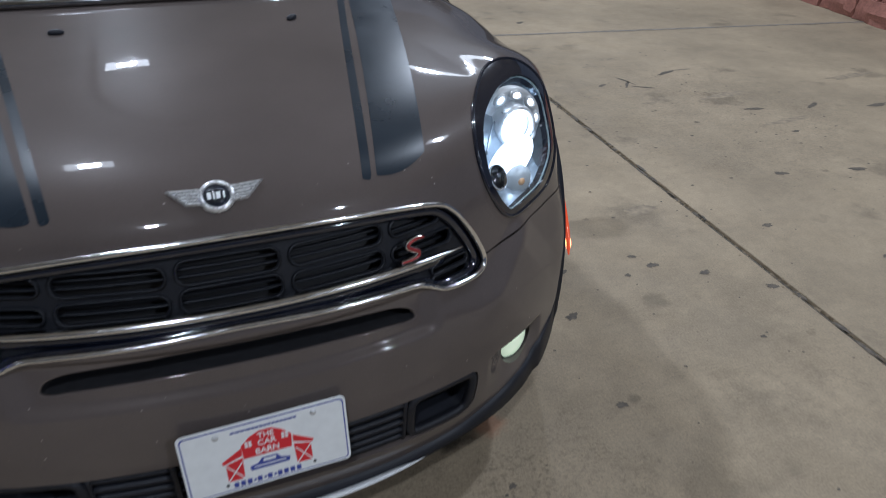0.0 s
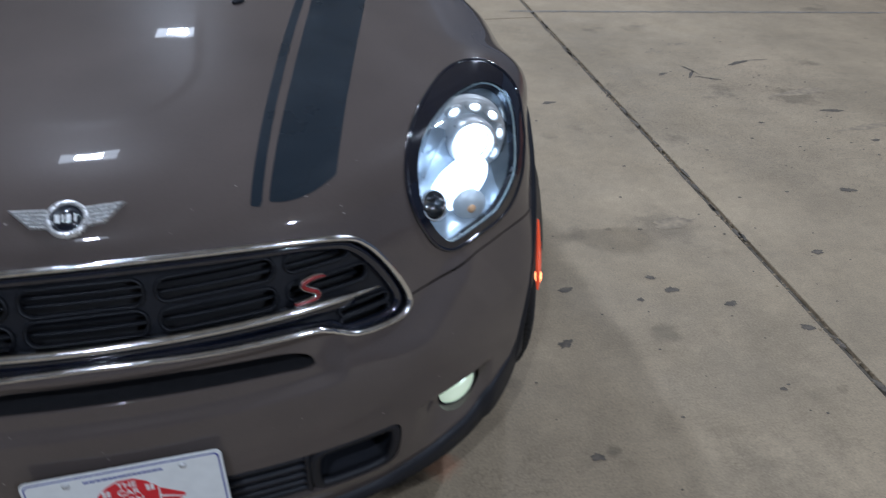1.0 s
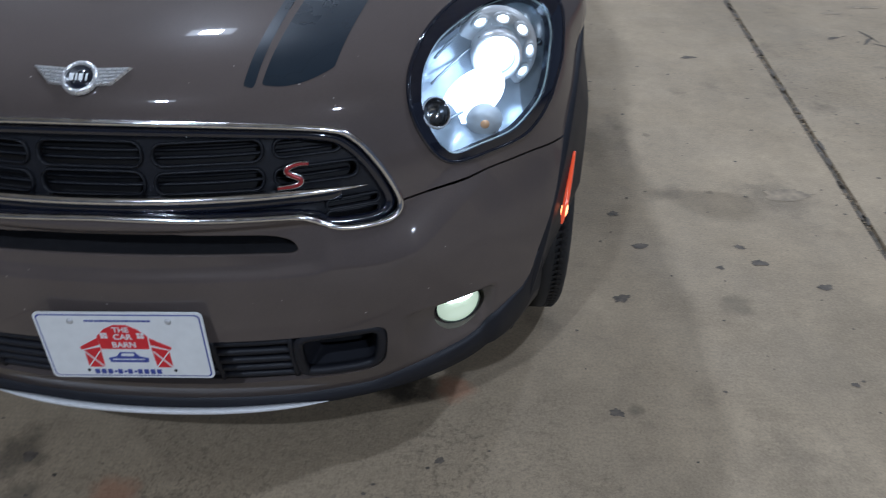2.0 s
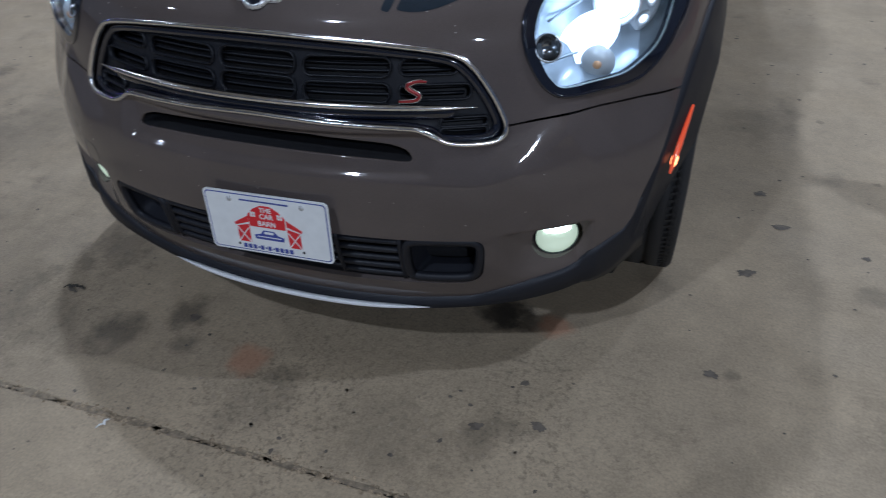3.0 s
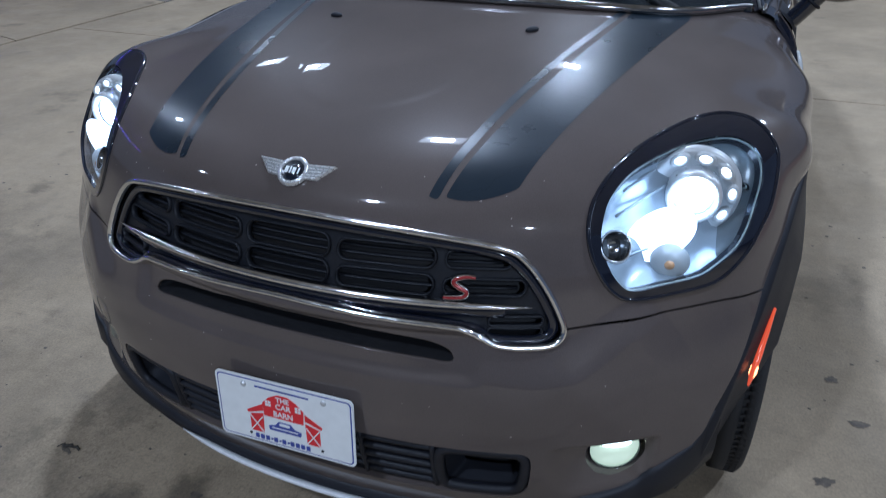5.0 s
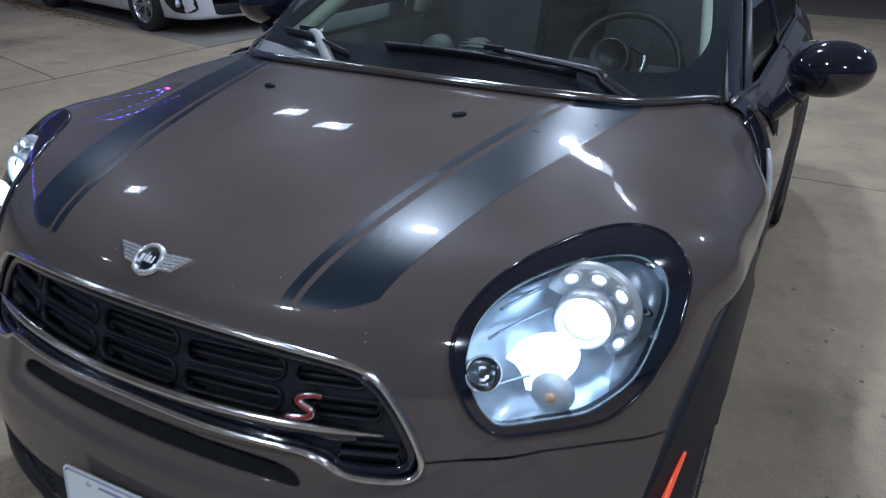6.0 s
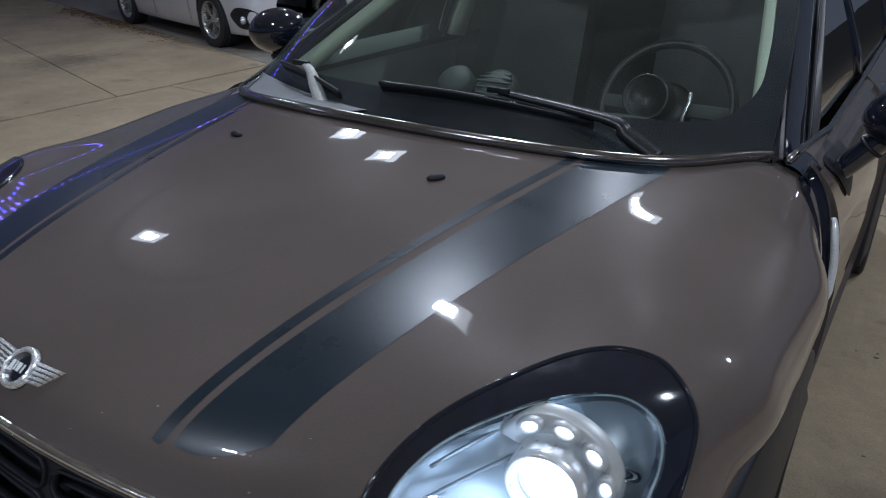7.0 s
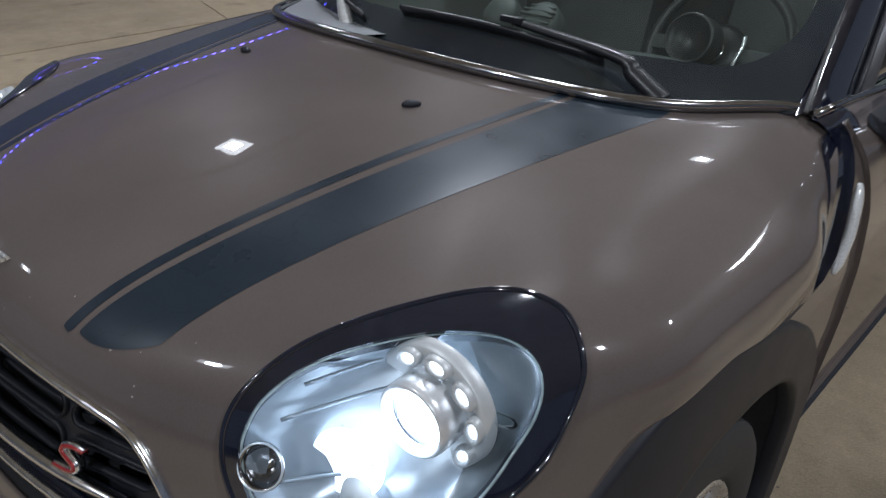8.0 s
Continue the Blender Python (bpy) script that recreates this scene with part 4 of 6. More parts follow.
v, f = revolve([(.0225, 0), (.0225, .006), (.0245, .009), (.0275, .009), (.0305, .006), (.031, 0)], em, 48)
mesh_object("emblem_ring", v, f, BRUSHED, emblem)
v, f = revolve([(0, .0062), (.022, .006), (.0226, 0)], em, 48)
mesh_object("emblem_disc", v, f, BLACK_GLOSS, emblem)
for k in range(4):
    part("emblem_bar", box_bm(0, 0, 0, (.007, .003, .007, .003)[k], .013, .0012, .0004, m=em @ Matrix.Translation(((-.0125, -.0045, .003, .0125)[k], 0, .0068))), PLATE_WHITE, emblem)
for s in (1, -1):
    wing = bmesh.new()
    for r in range(5):
        y0, y1 = -.014 + r * .0066, -.014 + r * .0066 + .0058
        xo = .052 + r * .0062
        for q in ((.026, xo),):
            vs = [wing.verts.new(em @ Vector((s * xx, yy, zz))) for xx, yy, zz in
                  ((q[0], y0, .0015), (q[1], y0 + .004, -.001), (q[1] + .006, y1 + .004, -.001), (q[0], y1, .0015),
                   (q[0], y0 + .001, .0062), (q[1] - .002, y0 + .005, .0045), (q[1] + .002, y1 + .003, .0045), (q[0], y1 - .001, .0062))]
            for fc in ((4, 5, 6, 7), (0, 1, 5, 4), (1, 2, 6, 5), (2, 3, 7, 6), (3, 0, 4, 7)):
                wing.faces.new([vs[i] for i in fc])
    part("wing", wing, BRUSHED, emblem, "", False)

# -- washer jets --
for s in (1, -1):
    c, n = top_point(s * .262, .787)
    jet = bmesh.new()
    bmesh.ops.create_uvsphere(jet, u_segments=16, v_segments=10, radius=1)
    for q in jet.verts:
        q.co = Vector((q.co.x * .017, q.co.y * .0095 + .25 * q.co.x * .017, max(-.3, q.co.z) * .008))
    bmesh.ops.transform(jet, matrix=Matrix.Translation((c[0], c[1], c[2] + .003)) @ pose(0, 0, 0, 6, 0, 28 * s), verts=jet.verts)
    part("washer_jet", jet, BLACK_PLASTIC, bonnet, "small black washer jet")

# -- small stone chips in the paint of nose and bumper --
rnd_chip = random.Random(21)
chip_v, chip_f = [], []
for k in range(70):
    x, z = rnd_chip.uniform(-.70, .70), rnd_chip.choice((rnd_chip.uniform(.44, .66), rnd_chip.uniform(.80, .90)))
    c, n = front_point(x, z)
    if signed_inside(np.array([(x, z)]), SLOT)[0] > -.02 or signed_inside(np.array([(x, z)]), GRILLE)[0] > -.015:
        continue
    r = rnd_chip.uniform(.0006, .0017)
    e1 = np.cross(n, (0, 0, 1))
    e1 /= np.linalg.norm(e1)
    e2 = np.cross(n, e1)
    i0 = len(chip_v)
    for q in range(5):
        a = q * 1.2566 + rnd_chip.uniform(-.3, .3)
        chip_v.append(c + n * .0006 + (e1 * math.cos(a) * 1.3 + e2 * math.sin(a)) * r * rnd_chip.uniform(.6, 1.3))
    chip_f.append(tuple(range(i0, i0 + 5)))
tagged(mesh_object("paint_chips", chip_v, chip_f, CHIP, car, "tiny pale stone chips", False), kind="stuff")

# -- wheel arch cladding --
ARCH_OUT = ((-14, 0, 8, 14, 41, 60, 70, 80, 90, 100, 120, 150, 180), (.755, .788, .800, .808, .847, .868, .878, .888, .894, .899, .900, .896, .888))
ARCH_IN = ((-14, 0, 9, 20, 32, 60, 120, 180), (.800, .824, .838, .864, .893, .912, .914, .900))


def arch_ring(cy, front_wheel, s):
    rows, steps = [], 72
    for i in range(steps):
        deg = (-14 if front_wheel else -22) + ((218 if front_wheel else 226)) * i / (steps - 1)
        ph = radians(deg)
        xo, xi = float(np.interp(deg, *ARCH_OUT)), float(np.interp(deg, *ARCH_IN))
        if not front_wheel:
            xo, xi = float(np.interp(deg, (0, 130, 200), (.916, .912, .885))), .936
        ro = float(arch_radius(deg)) if front_wheel else .484
        ri = float(np.interp(deg, (60, 100, 130, 165), (.362, .372, .408, .455))) if front_wheel else .362
        sect = ((ro, xo - .018), (ro - .002, xo + .003), (ro - .010, xo + .007), (ro * .5 + .188, xo * .6 + xi * .4 + .003), (ri + .018, xi + .002), (ri + .005, xi), (ri, xi - .010), (ri + .002, xi - .030))
        rows += [(s * x, cy - r * math.cos(ph), WHEEL_Z + r * math.sin(ph)) for r, x in sect]
    k = 8
    return rows, [(i * k + j, (i + 1) * k + j, (i + 1) * k + j + 1, i * k + j + 1) for i in range(steps - 1) for j in range(k - 1)]


REAR_Y = WHEEL_Y + 2.595
for s in (1, -1):
    for cy, fr in ((WHEEL_Y, True), (REAR_Y, False)):
        v, f = arch_ring(cy, fr, s)
        clad = mesh_object("arch_cladding", v, f, BLACK_PLASTIC, car, "grained black wheel arch cladding")
        liner = []
        for deg in np.linspace(8, 206, 40):
            ph, base = radians(deg), float(np.interp(deg, (60, 100, 130, 165), (.362, .372, .408, .455))) if fr else .362
            out = float(np.interp(deg, *ARCH_IN)) - .022 if fr else .905
            liner += [(s * x, cy - (base + d) * math.cos(ph), WHEEL_Z + (base + d) * math.sin(ph)) for d, x in ((.003, out), (.012, out - .03), (.012, .76), (.004, .60))]
        mesh_object("arch_liner", liner, grid_faces(40, 4), DARK, car, "dark wheel arch liner")
        if fr:
            pts, nn = [], []
            for deg in np.linspace(20.5, 41, 14):
                ph, r, x = radians(deg), float(np.interp(deg, (20.5, 41), (.453, .428))), float(np.interp(deg, (20.5, 41), (.848, .872)))
                pts.append((s * (x + (.002 if s > 0 else -.010)), cy - r * math.cos(ph), WHEEL_Z + r * math.sin(ph)))
                nn.append(np.array((s * .85, -.5, .1)))
            v, f = sweep_taper(pts, round_profile(.0072, .006, 10), nn, np.interp(np.linspace(0, 1, 14), (0, .15, .4, 1), (.35, .95, 1, .5)))
            mesh_object("side_marker", v, f, AMBER, car, "glowing amber side marker")
            v, f = sweep_taper(pts[1:5], round_profile(.0045, .0075, 10), nn[1:5], (.4, 1, 1, .4))
            mesh_object("marker_bulb", v, f, AMBER_HOT, car, "bright amber bulb")

# -- wheels --
def wheel(cx, cy, s):
    m = Matrix.Translation((cx, cy, .318)) @ pose(0, 0, 0, 0, 90 * s, 0)
    tread = [(.300, -.108), (.322, -.106), (.332, -.098)]
    for a in (-.075, -.03, .03, .075):
        tread += [(.3355, a - .006), (.3285, a - .005), (.3285, a + .005), (.3355, a + .006)]
    tread += [(.332, .098), (.322, .106), (.300, .108), (.262, .110), (.236, .104), (.226, .098), (.226, -.098), (.236, -.104), (.262, -.110)]
    wh = thing("wheel", "alloy wheel with a black road tyre", "", (0, 0, 0))
    v, f = revolve(tread, m, 96, True)
    tyre = mesh_object("tyre", v, f, RUBBER, wh, "black road tyre")
    sip = bmesh.new()
    for k in range(110):
        for h in (-.080, -.052, 0, .052, .080):
            a = 2 * math.pi * (k + .35 * (h > 0)) / 110
            box_bm(0, 0, 0, .0022, .0072, .030, 0, sip, m @ Matrix.Rotation(a, 4, "Z") @ Matrix.Translation((.3338, 0, h)) @ pose(0, 0, 0, 18, 0, 0))
    tagged(part("tread", sip, RUBBER, wh, "", False), kind="stuff")
    v, f = revolve([(.226, .098), (.222, .103), (.214, .098), (.205, .06), (.20, -.08), (.20, -.09)], m, 64)
    mesh_object("rim", v, f, ALLOY, wh, "bright alloy rim")
    for k in range(5):
        a = 2 * math.pi * k / 5
        for d in (-.13, .13):
            mm = m @ Matrix.Rotation(a + d, 4, "Z")
            sp = [mm @ Vector(q) for q in ((.03, -.012, .062), (.12, -.010, .072), (.212, -.013, .088), (.212, .013, .088), (.12, .010, .072), (.03, .012, .062),
                                           (.03, -.014, .03), (.12, -.013, .04), (.212, -.016, .05), (.212, .016, .05), (.12, .013, .04), (.03, .014, .03))]
            mesh_object("spoke", sp, [(0, 1, 4, 5), (1, 2, 3, 4), (6, 7, 1, 0), (7, 8, 2, 1), (5, 4, 10, 11), (4, 3, 9, 10)], ALLOY, wh, "", False)
    v, f = revolve([(0, .078), (.022, .076), (.034, .068), (.04, .05), (.06, .045), (.06, .0)], m, 40)
    mesh_object("hub", v, f, ALLOY, wh)
    v, f = revolve([(.05, .0), (.145, .0), (.145, -.02), (.05, -.02)], m, 48)
    mesh_object("brake_disc", v, f, DARK_CHROME, wh)
    return wh


for s in (1, -1):
    for cy in (WHEEL_Y, REAR_Y):
        wheel((.790 if cy < 1 else .832) * s, cy - (0 if cy < 1 else .06), s).parent = car

# -- flanks, cut into panels --
def flank_x(y, z):
    w = np.interp(y, (.9, 1.4, 2.5, 3.4, 3.8, 4.05), (.884, .892, .912, .922, .900, .83))
    q = np.interp(z, (.2, .35, .5, .6, .72, .83, .90, .94, .97, 1.0, 1.06), (.955, .985, .995, 1.0, 1.0, .988, .966, .945, .915, .875, .78))
    return w * q


FU, FVN = 150, 60
fy, fz = np.meshgrid(np.linspace(.90, 4.06, FU), np.linspace(.235, 1.035, FVN), indexing="ij")
fx = flank_x(fy, fz)
for _ in range(3):
    fx[:, 1:-1] = (fx[:, :-2] + 2 * fx[:, 1:-1] + fx[:, 2:]) / 4
belt = .985 + .022 * (fy - 1.3) / 2.7
FL = np.stack((fx, fy, fz), 2).reshape(-1, 3)
fq = np.array(grid_faces(FU, FVN))
ztab, ytab = (.70, .764, .771, .83, .885, .945, .972, 1.005, 1.03), (.90, .90, 1.098, 1.112, 1.150, 1.203, 1.243, 1.297, 1.36)
edge = FL[:, 1] - np.interp(FL[:, 2], ztab, ytab)
trim_w = np.interp(FL[:, 2], (.772, .80, .85, .95, 1.0), (.05, .10, .112, .122, .09))
wells = np.minimum(np.hypot(FL[:, 1] - WHEEL_Y, FL[:, 2] - WHEEL_Z) - arch_radius(np.degrees(np.arctan2(FL[:, 2] - WHEEL_Z, WHEEL_Y - FL[:, 1]))) + .006, np.hypot(FL[:, 1] - REAR_Y, FL[:, 2] - WHEEL_Z) - .478)
top = belt.reshape(-1) - FL[:, 2]
sillz = FL[:, 2] - .36
common = np.minimum.reduce((edge - .004, wells, top))


def panel_cut(name, y0, y1, extra, s, mat, label, lo=None):
    fcut = np.minimum.reduce((common, FL[:, 1] - y0 - .002, y1 - FL[:, 1] - .002, extra, sillz if lo is None else lo))
    V = FL * np.array((s, 1, 1))
    F = np.concatenate((fq[:, [0, 1, 2]], fq[:, [0, 2, 3]]))
    if s > 0:
        F = F[:, ::-1]
    F = F[:, ::-1]
    return thicken(name, *clip(V, F, fcut), mat, car, label, 0.01)


for s in (1, -1):
    band_ = np.where(FL[:, 2] > .772, edge - trim_w - .004, edge - .004)
    panel_cut("scuttle_trim", .9, 1.45, np.minimum.reduce((trim_w - edge, edge - .002, FL[:, 2] - .774)), s, BLACK_GLOSS, "gloss black scuttle side trim")
    panel_cut("front_wing_panel", .9, 1.37, band_, s, PAINT, "brown panel behind the front wheel")
    door = panel_cut("front_door", 1.37, 2.40, band_, s, PAINT, "glossy brown front door")
    panel_cut("rear_door", 2.40, 3.30, band_, s, PAINT, "glossy brown rear door")
    panel_cut("rear_wing_panel", 3.30, 4.07, band_, s, PAINT, "brown rear quarter panel")
    panel_cut("sill_cladding", 1.0, 3.3, .36 - FL[:, 2] - .003, s, BLACK_PLASTIC, "grained black sill cladding", FL[:, 2] - .23)
    # clear side repeater on the scuttle trim
    pts = [(s * (float(flank_x(y, z)) + .012), y, z) for y, z in smooth_loop([(1.200, .775), (1.240, .815), (1.280, .860), (1.312, .905)], 20, False)]
    v, f = sweep_taper(pts, round_profile(.014, .010, 10), [np.array((s, -.1, .2))] * 20, np.interp(np.linspace(0, 1, 20), (0, .15, .8, 1), (.35, .95, 1, .5)))
    mesh_object("side_repeater", v, f, grain(material("clear_repeater", (.48, .49, .49), .15, 0, .6), 300, .15), car, "clear ribbed side repeater")
    # window line strip
    ys = np.linspace(1.33, 3.6, 50)
    pts = [(s * (float(flank_x(y, .985 + .022 * (y - 1.3) / 2.7)) - .002), y, .988 + .022 * (y - 1.3) / 2.7) for y in ys]
    pts = smooth_loop([(s * .764, 1.312, 1.006), (s * .772, 1.42, 1.004), (s * .779, 1.52, 1.000)] + [tuple(q) for q in pts[8:]], 60, False)
    v, f = sweep(pts, round_profile(.009, .008, 8), [np.array((s * .7, 0, .7))] * len(pts))
    mesh_object("belt_strip", v, f, DARK_CHROME, car, "dark chrome belt strip")
    # rolled shoulder from the flank up to the belt strip: black at the scuttle, brown along the door
    bx, by, bz = np.array(pts).T
    for lo_y, hi_y, mat, nm in ((1.300, 1.425, BLACK_GLOSS, "scuttle_shoulder"), (1.429, 2.398, PAINT, "door_shoulder")):
        sh = []
        for y in np.linspace(lo_y, hi_y, 24):
            x0, z0 = float(np.interp(y, by, np.abs(bx))), float(np.interp(y, by, bz)) - .004
            x1, z1 = float(flank_x(y, .968)) + .001, .966 + .022 * (y - 1.3) / 2.7
            for u in (0, .25, .5, .75, 1):
                sh.append((s * (x0 + (x1 - x0) * u), y, z0 + (z1 - z0) * u ** 1.5 + .004 * math.sin(math.pi * u)))
        mesh_object(nm, sh, grid_faces(24, 5), mat, car)
    for y in (2.22, 3.14):
        tube([(s * .885, y - .09, .90), (s * .915, y - .08, .902), (s * .918, y, .904), (s * .915, y + .08, .904), (s * .885, y + .09, .902)], .011, CHROME, "door_handle", car, "chrome door handle", 10, 20)

# -- underbody, tail --
part("underbody", box_bm(0, 2.1, .33, 1.36, 3.6, .24, .04), DARK, car, "dark underbody")
part("engine_bay", box_bm(0, .80, .52, 1.1, .95, .5, .05), DARK, car)
tu, tv = 20, 40
tail = []
for i in range(tu):
    z = .24 + (1.02 - .24) * i / (tu - 1)
    for j in range(tv):
        a = -1 + 2 * j / (tv - 1)
        w = float(flank_x(4.0, z)) - .02
        tail.append((w * math.sin(a * math.pi / 2), 4.0 + .13 * math.cos(a * math.pi / 2) + .03 * math.sin(math.pi * i / tu), z))
mesh_object("tailgate", tail, grid_faces(tu, tv), PAINT, car, "brown tailgate")

# -- cabin: roof, pillars, glass --
def lerp3(a, b, t):
    return tuple(a[i] + (b[i] - a[i]) * t for i in range(3))


SCREEN_N = 33


def screen_base(t):
    return (.735 * t, 1.09 + .20 * abs(t) ** 2.4, 1.022 - .015 * t * t)


def screen_top(t):
    return (.565 * t, 1.84 + .30 * t * t, 1.49 - .03 * t * t)


ws = []
for i in range(20):
    u = i / 19
    for j in range(SCREEN_N):
        t = -1 + 2 * j / (SCREEN_N - 1)
        q = lerp3(screen_base(t), screen_top(t), u)
        b = .042 * math.sin(math.pi * u)
        ws.append((q[0] * (1 + .04 * math.sin(math.pi * u)), q[1] - b * .5, q[2] + b))
screen = mesh_object("windscreen", ws, grid_faces(20, SCREEN_N), SCREEN_GLASS, car, "lightly dusty windscreen with reflected haze painted in")
screen.visible_shadow = False
# black ceramic border of the screen, rounded in its lower corners
FN, FM = 121, 70
fr_v, fr_k = [], []
for i in range(FM):
    u = i / (FM - 1)
    for j in range(FN):
        t = -1 + 2 * j / (FN - 1)
        q = lerp3(screen_base(t), screen_top(t), u)
        b = .042 * math.sin(math.pi * u)
        fr_v.append((q[0] * (1 + .04 * math.sin(math.pi * u)), q[1] - b * .5 + .0025, q[2] + b - .0035))
        cx, cy = max(0, abs(t) - .80) / .138, max(0, .245 - u) / .148
        fr_k.append(math.hypot(cx, cy) - 1)
fr_q = np.array(grid_faces(FM, FN))
v, f = clip(np.array(fr_v), np.concatenate((fr_q[:, [0, 1, 2]], fr_q[:, [0, 2, 3]])), np.array(fr_k))
mesh_object("screen_border", v, f, BLACK_GLOSS, screen, "black ceramic border")
for s in (1, -1):
    # broad raked pillar: a front edge on the screen, a crown and a rear edge along the door
    pil = []
    for k in range(14):
        h = .47 * k / 13
        a, b = np.array((.752 - .46 * h, 1.296 + 2.0 * h, 1.012 + h)), np.array((.772 - .38 * h, 1.505 + 1.925 * h, .998 + h))
        for u, lift in ((-.06, -.012), (0, .001), (.06, .004), (.35, .007), (.68, .007), (.94, .003), (1.0, -.003), (1.02, -.016)):
            q = a + (b - a) * u
            pil.append((s * (q[0] + lift * .8), q[1] - lift * .2, q[2] + lift * .55))
    mesh_object("windscreen_pillar", pil, grid_faces(14, 8), BLACK_GLOSS, car, "gloss black windscreen pillar")
    pts = [(s * (.772 - .38 * h + .004), 1.505 + 1.925 * h, 1.000 + h) for h in np.linspace(0, .46, 20)]
    v, f = sweep(pts, round_profile(.007, .006, 8), [np.array((s * .8, .2, .5))] * 20)
    mesh_object("pillar_seal", v, f, BLACK_PLASTIC, car)
    seam = [(s * (.752 - .46 * h + .002), 1.296 + 2.0 * h - .002, 1.012 + h + .002) for h in np.linspace(0, .46, 20)]
    v, f = sweep(seam, round_profile(.0045, .004, 8), [np.array((s * .6, -.3, .6))] * 20)
    mesh_object("screen_seal", v, f, GREY_PLASTIC, car, "thin grey seal between screen and pillar")
    trim = []
    line = [np.array((s * (.705 - .42 * h), 1.345 + 1.975 * h, 1.012 + h)) for h in np.linspace(0, .44, 24)]
    for q in line:
        for dx, dy in ((0, 0), (-.022, .012), (-.038, .05), (-.030, .13), (0, .16)):
            trim.append((q[0] + s * dx, q[1] + dy, q[2]))
    mesh_object("inner_pillar_trim", trim, grid_faces(24, 5), TRIM_LIGHT, car, "pale inner pillar trim")
    # door frame with the mirror sail, between pillar and window
    frame_v = []
    for k in range(16):
        z = .985 + (1.44 - .985) * k / 15
        h = z - 1.0
        ya, xa = 1.505 + 1.925 * max(0, h), .768 - .38 * max(0, h)
        yb = ya + .030 + .10 * max(0, 1 - max(0, h) / .13)
        xb = float(flank_x(yb, .985)) - .028 - .20 * (max(0, z - .998) / .47) ** 1.25
        for u in (0, .35, .7, 1):
            frame_v.append((s * (xa + .010 + (xb - xa - .010) * u + .010 * math.sin(math.pi * u)), ya + .004 + (yb - ya - .004) * u, z))
    mesh_object("door_frame", frame_v, grid_faces(16, 4), SAIL, car, "dark grey door frame with mirror sail")
    card = [(s * (.755 - .05 * u), y, .62 + .375 * math.sin(u * math.pi / 2)) for y in np.linspace(1.42, 2.40, 8) for u in np.linspace(0, 1, 8)]
    mesh_object("door_card", card, grid_faces(8, 8), DOOR_CARD, car, "grey-green inner door card")
    pts = [(s * (.745 - .19 * u ** 1.2), 2.44 + .03 * u, 1.0 + .45 * u) for u in np.linspace(0, 1, 8)]
    v, f = sweep(pts, [(-.05, -.01), (-.04, .008), (.04, .008), (.05, -.01)], [np.array((-s, -.3, 0))] * 8)
    mesh_object("inner_door_pillar", v, f, TRIM_LIGHT, car, "pale centre pillar trim")
    # side glass
    sg = []
    for i in range(30):
        y = 1.54 + (3.55 - 1.54) * i / 29
        zb = .992 + .022 * (y - 1.3) / 2.7
        zt = float(np.interp(y, (1.54, 2.38, 3.0, 3.55), (1.012, 1.452, 1.46, 1.42)))
        for j in range(8):
            u = j / 7
            z = zb + (zt - zb) * u
            sg.append((s * (float(flank_x(y, .985)) - .03 - .20 * ((z - zb) / .47) ** 1.25), y, z))
    glass = mesh_object("side_window", sg, grid_faces(30, 8), SIDE_GLASS, car, "tinted side window glass")
    glass.visible_shadow = False
    for y in (2.40, 3.30):
        pts = [(s * (float(flank_x(y, .985)) - .028 - .20 * u ** 1.25), y, 1.0 + .45 * u) for u in np.linspace(0, 1, 8)]
        v, f = sweep(pts, [(-.035, -.01), (-.035, .008), (.035, .008), (.035, -.01)], [np.array((s, 0, .3))] * 8)
        mesh_object("door_pillar", v, f, BLACK_GLOSS, car)
    rail = smooth_loop([(s * .565, 2.20, 1.468), (s * .635, 2.5, 1.50), (s * .65, 3.0, 1.50), (s * .62, 3.6, 1.46), (s * .66, 3.95, 1.20), (s * .72, 4.03, 1.0)], 40, False)
    v, f = sweep(rail, round_profile(.035, .028, 10), [np.array((s * .6, 0, .8))] * 40)
    mesh_object("roof_rail", v, f, BLACK_GLOSS, car)
roof = []
for i in range(26):
    u = i / 25
    for j in range(25):
        t = -1 + 2 * j / 24
        y = 1.84 + .30 * t * t + (3.72 - 1.84 - .30 * t * t) * u
        roof.append((.615 * t * (1 + .06 * math.sin(math.pi * u)), y, 1.497 + .045 * math.sin(math.pi * min(1, u * 1.1 + .05)) - .04 * t ** 4 - .05 * max(0, u - .7)))
mesh_object("roof", roof, grid_faces(26, 25), BLACK_GLOSS, car, "gloss black roof")
rg = []
for i in range(8):
    for j in range(15):
        t = -1 + 2 * j / 14
        rg.append(((.60 + .10 * i / 7) * t, 3.68 + .40 * i / 7 - .06 * t * t, 1.47 - .46 * i / 7))
mesh_object("rear_window", rg, grid_faces(8, 15), TINT, car, "dark rear window")

# -- scuttle panel and chrome strip behind the bonnet --
edge_pts, edge_n = [], []
for j in range(0, NV, 3):
    edge_pts.append(GRID[NU - 1, j])
edge_pts = [q for q in edge_pts if q[2] > .985]
ep = np.array(edge_pts)
v, f = sweep(ep + np.array((0, .006, .011)), [(-.011, -.008), (-.011, .004), (-.004, .009), (.004, .009), (.011, .004), (.011, -.008)], [np.array((0, -.35, .95))] * len(ep))
mesh_object("scuttle_strip", v, f, DARK_CHROME, car, "dark chrome strip along the windscreen base")
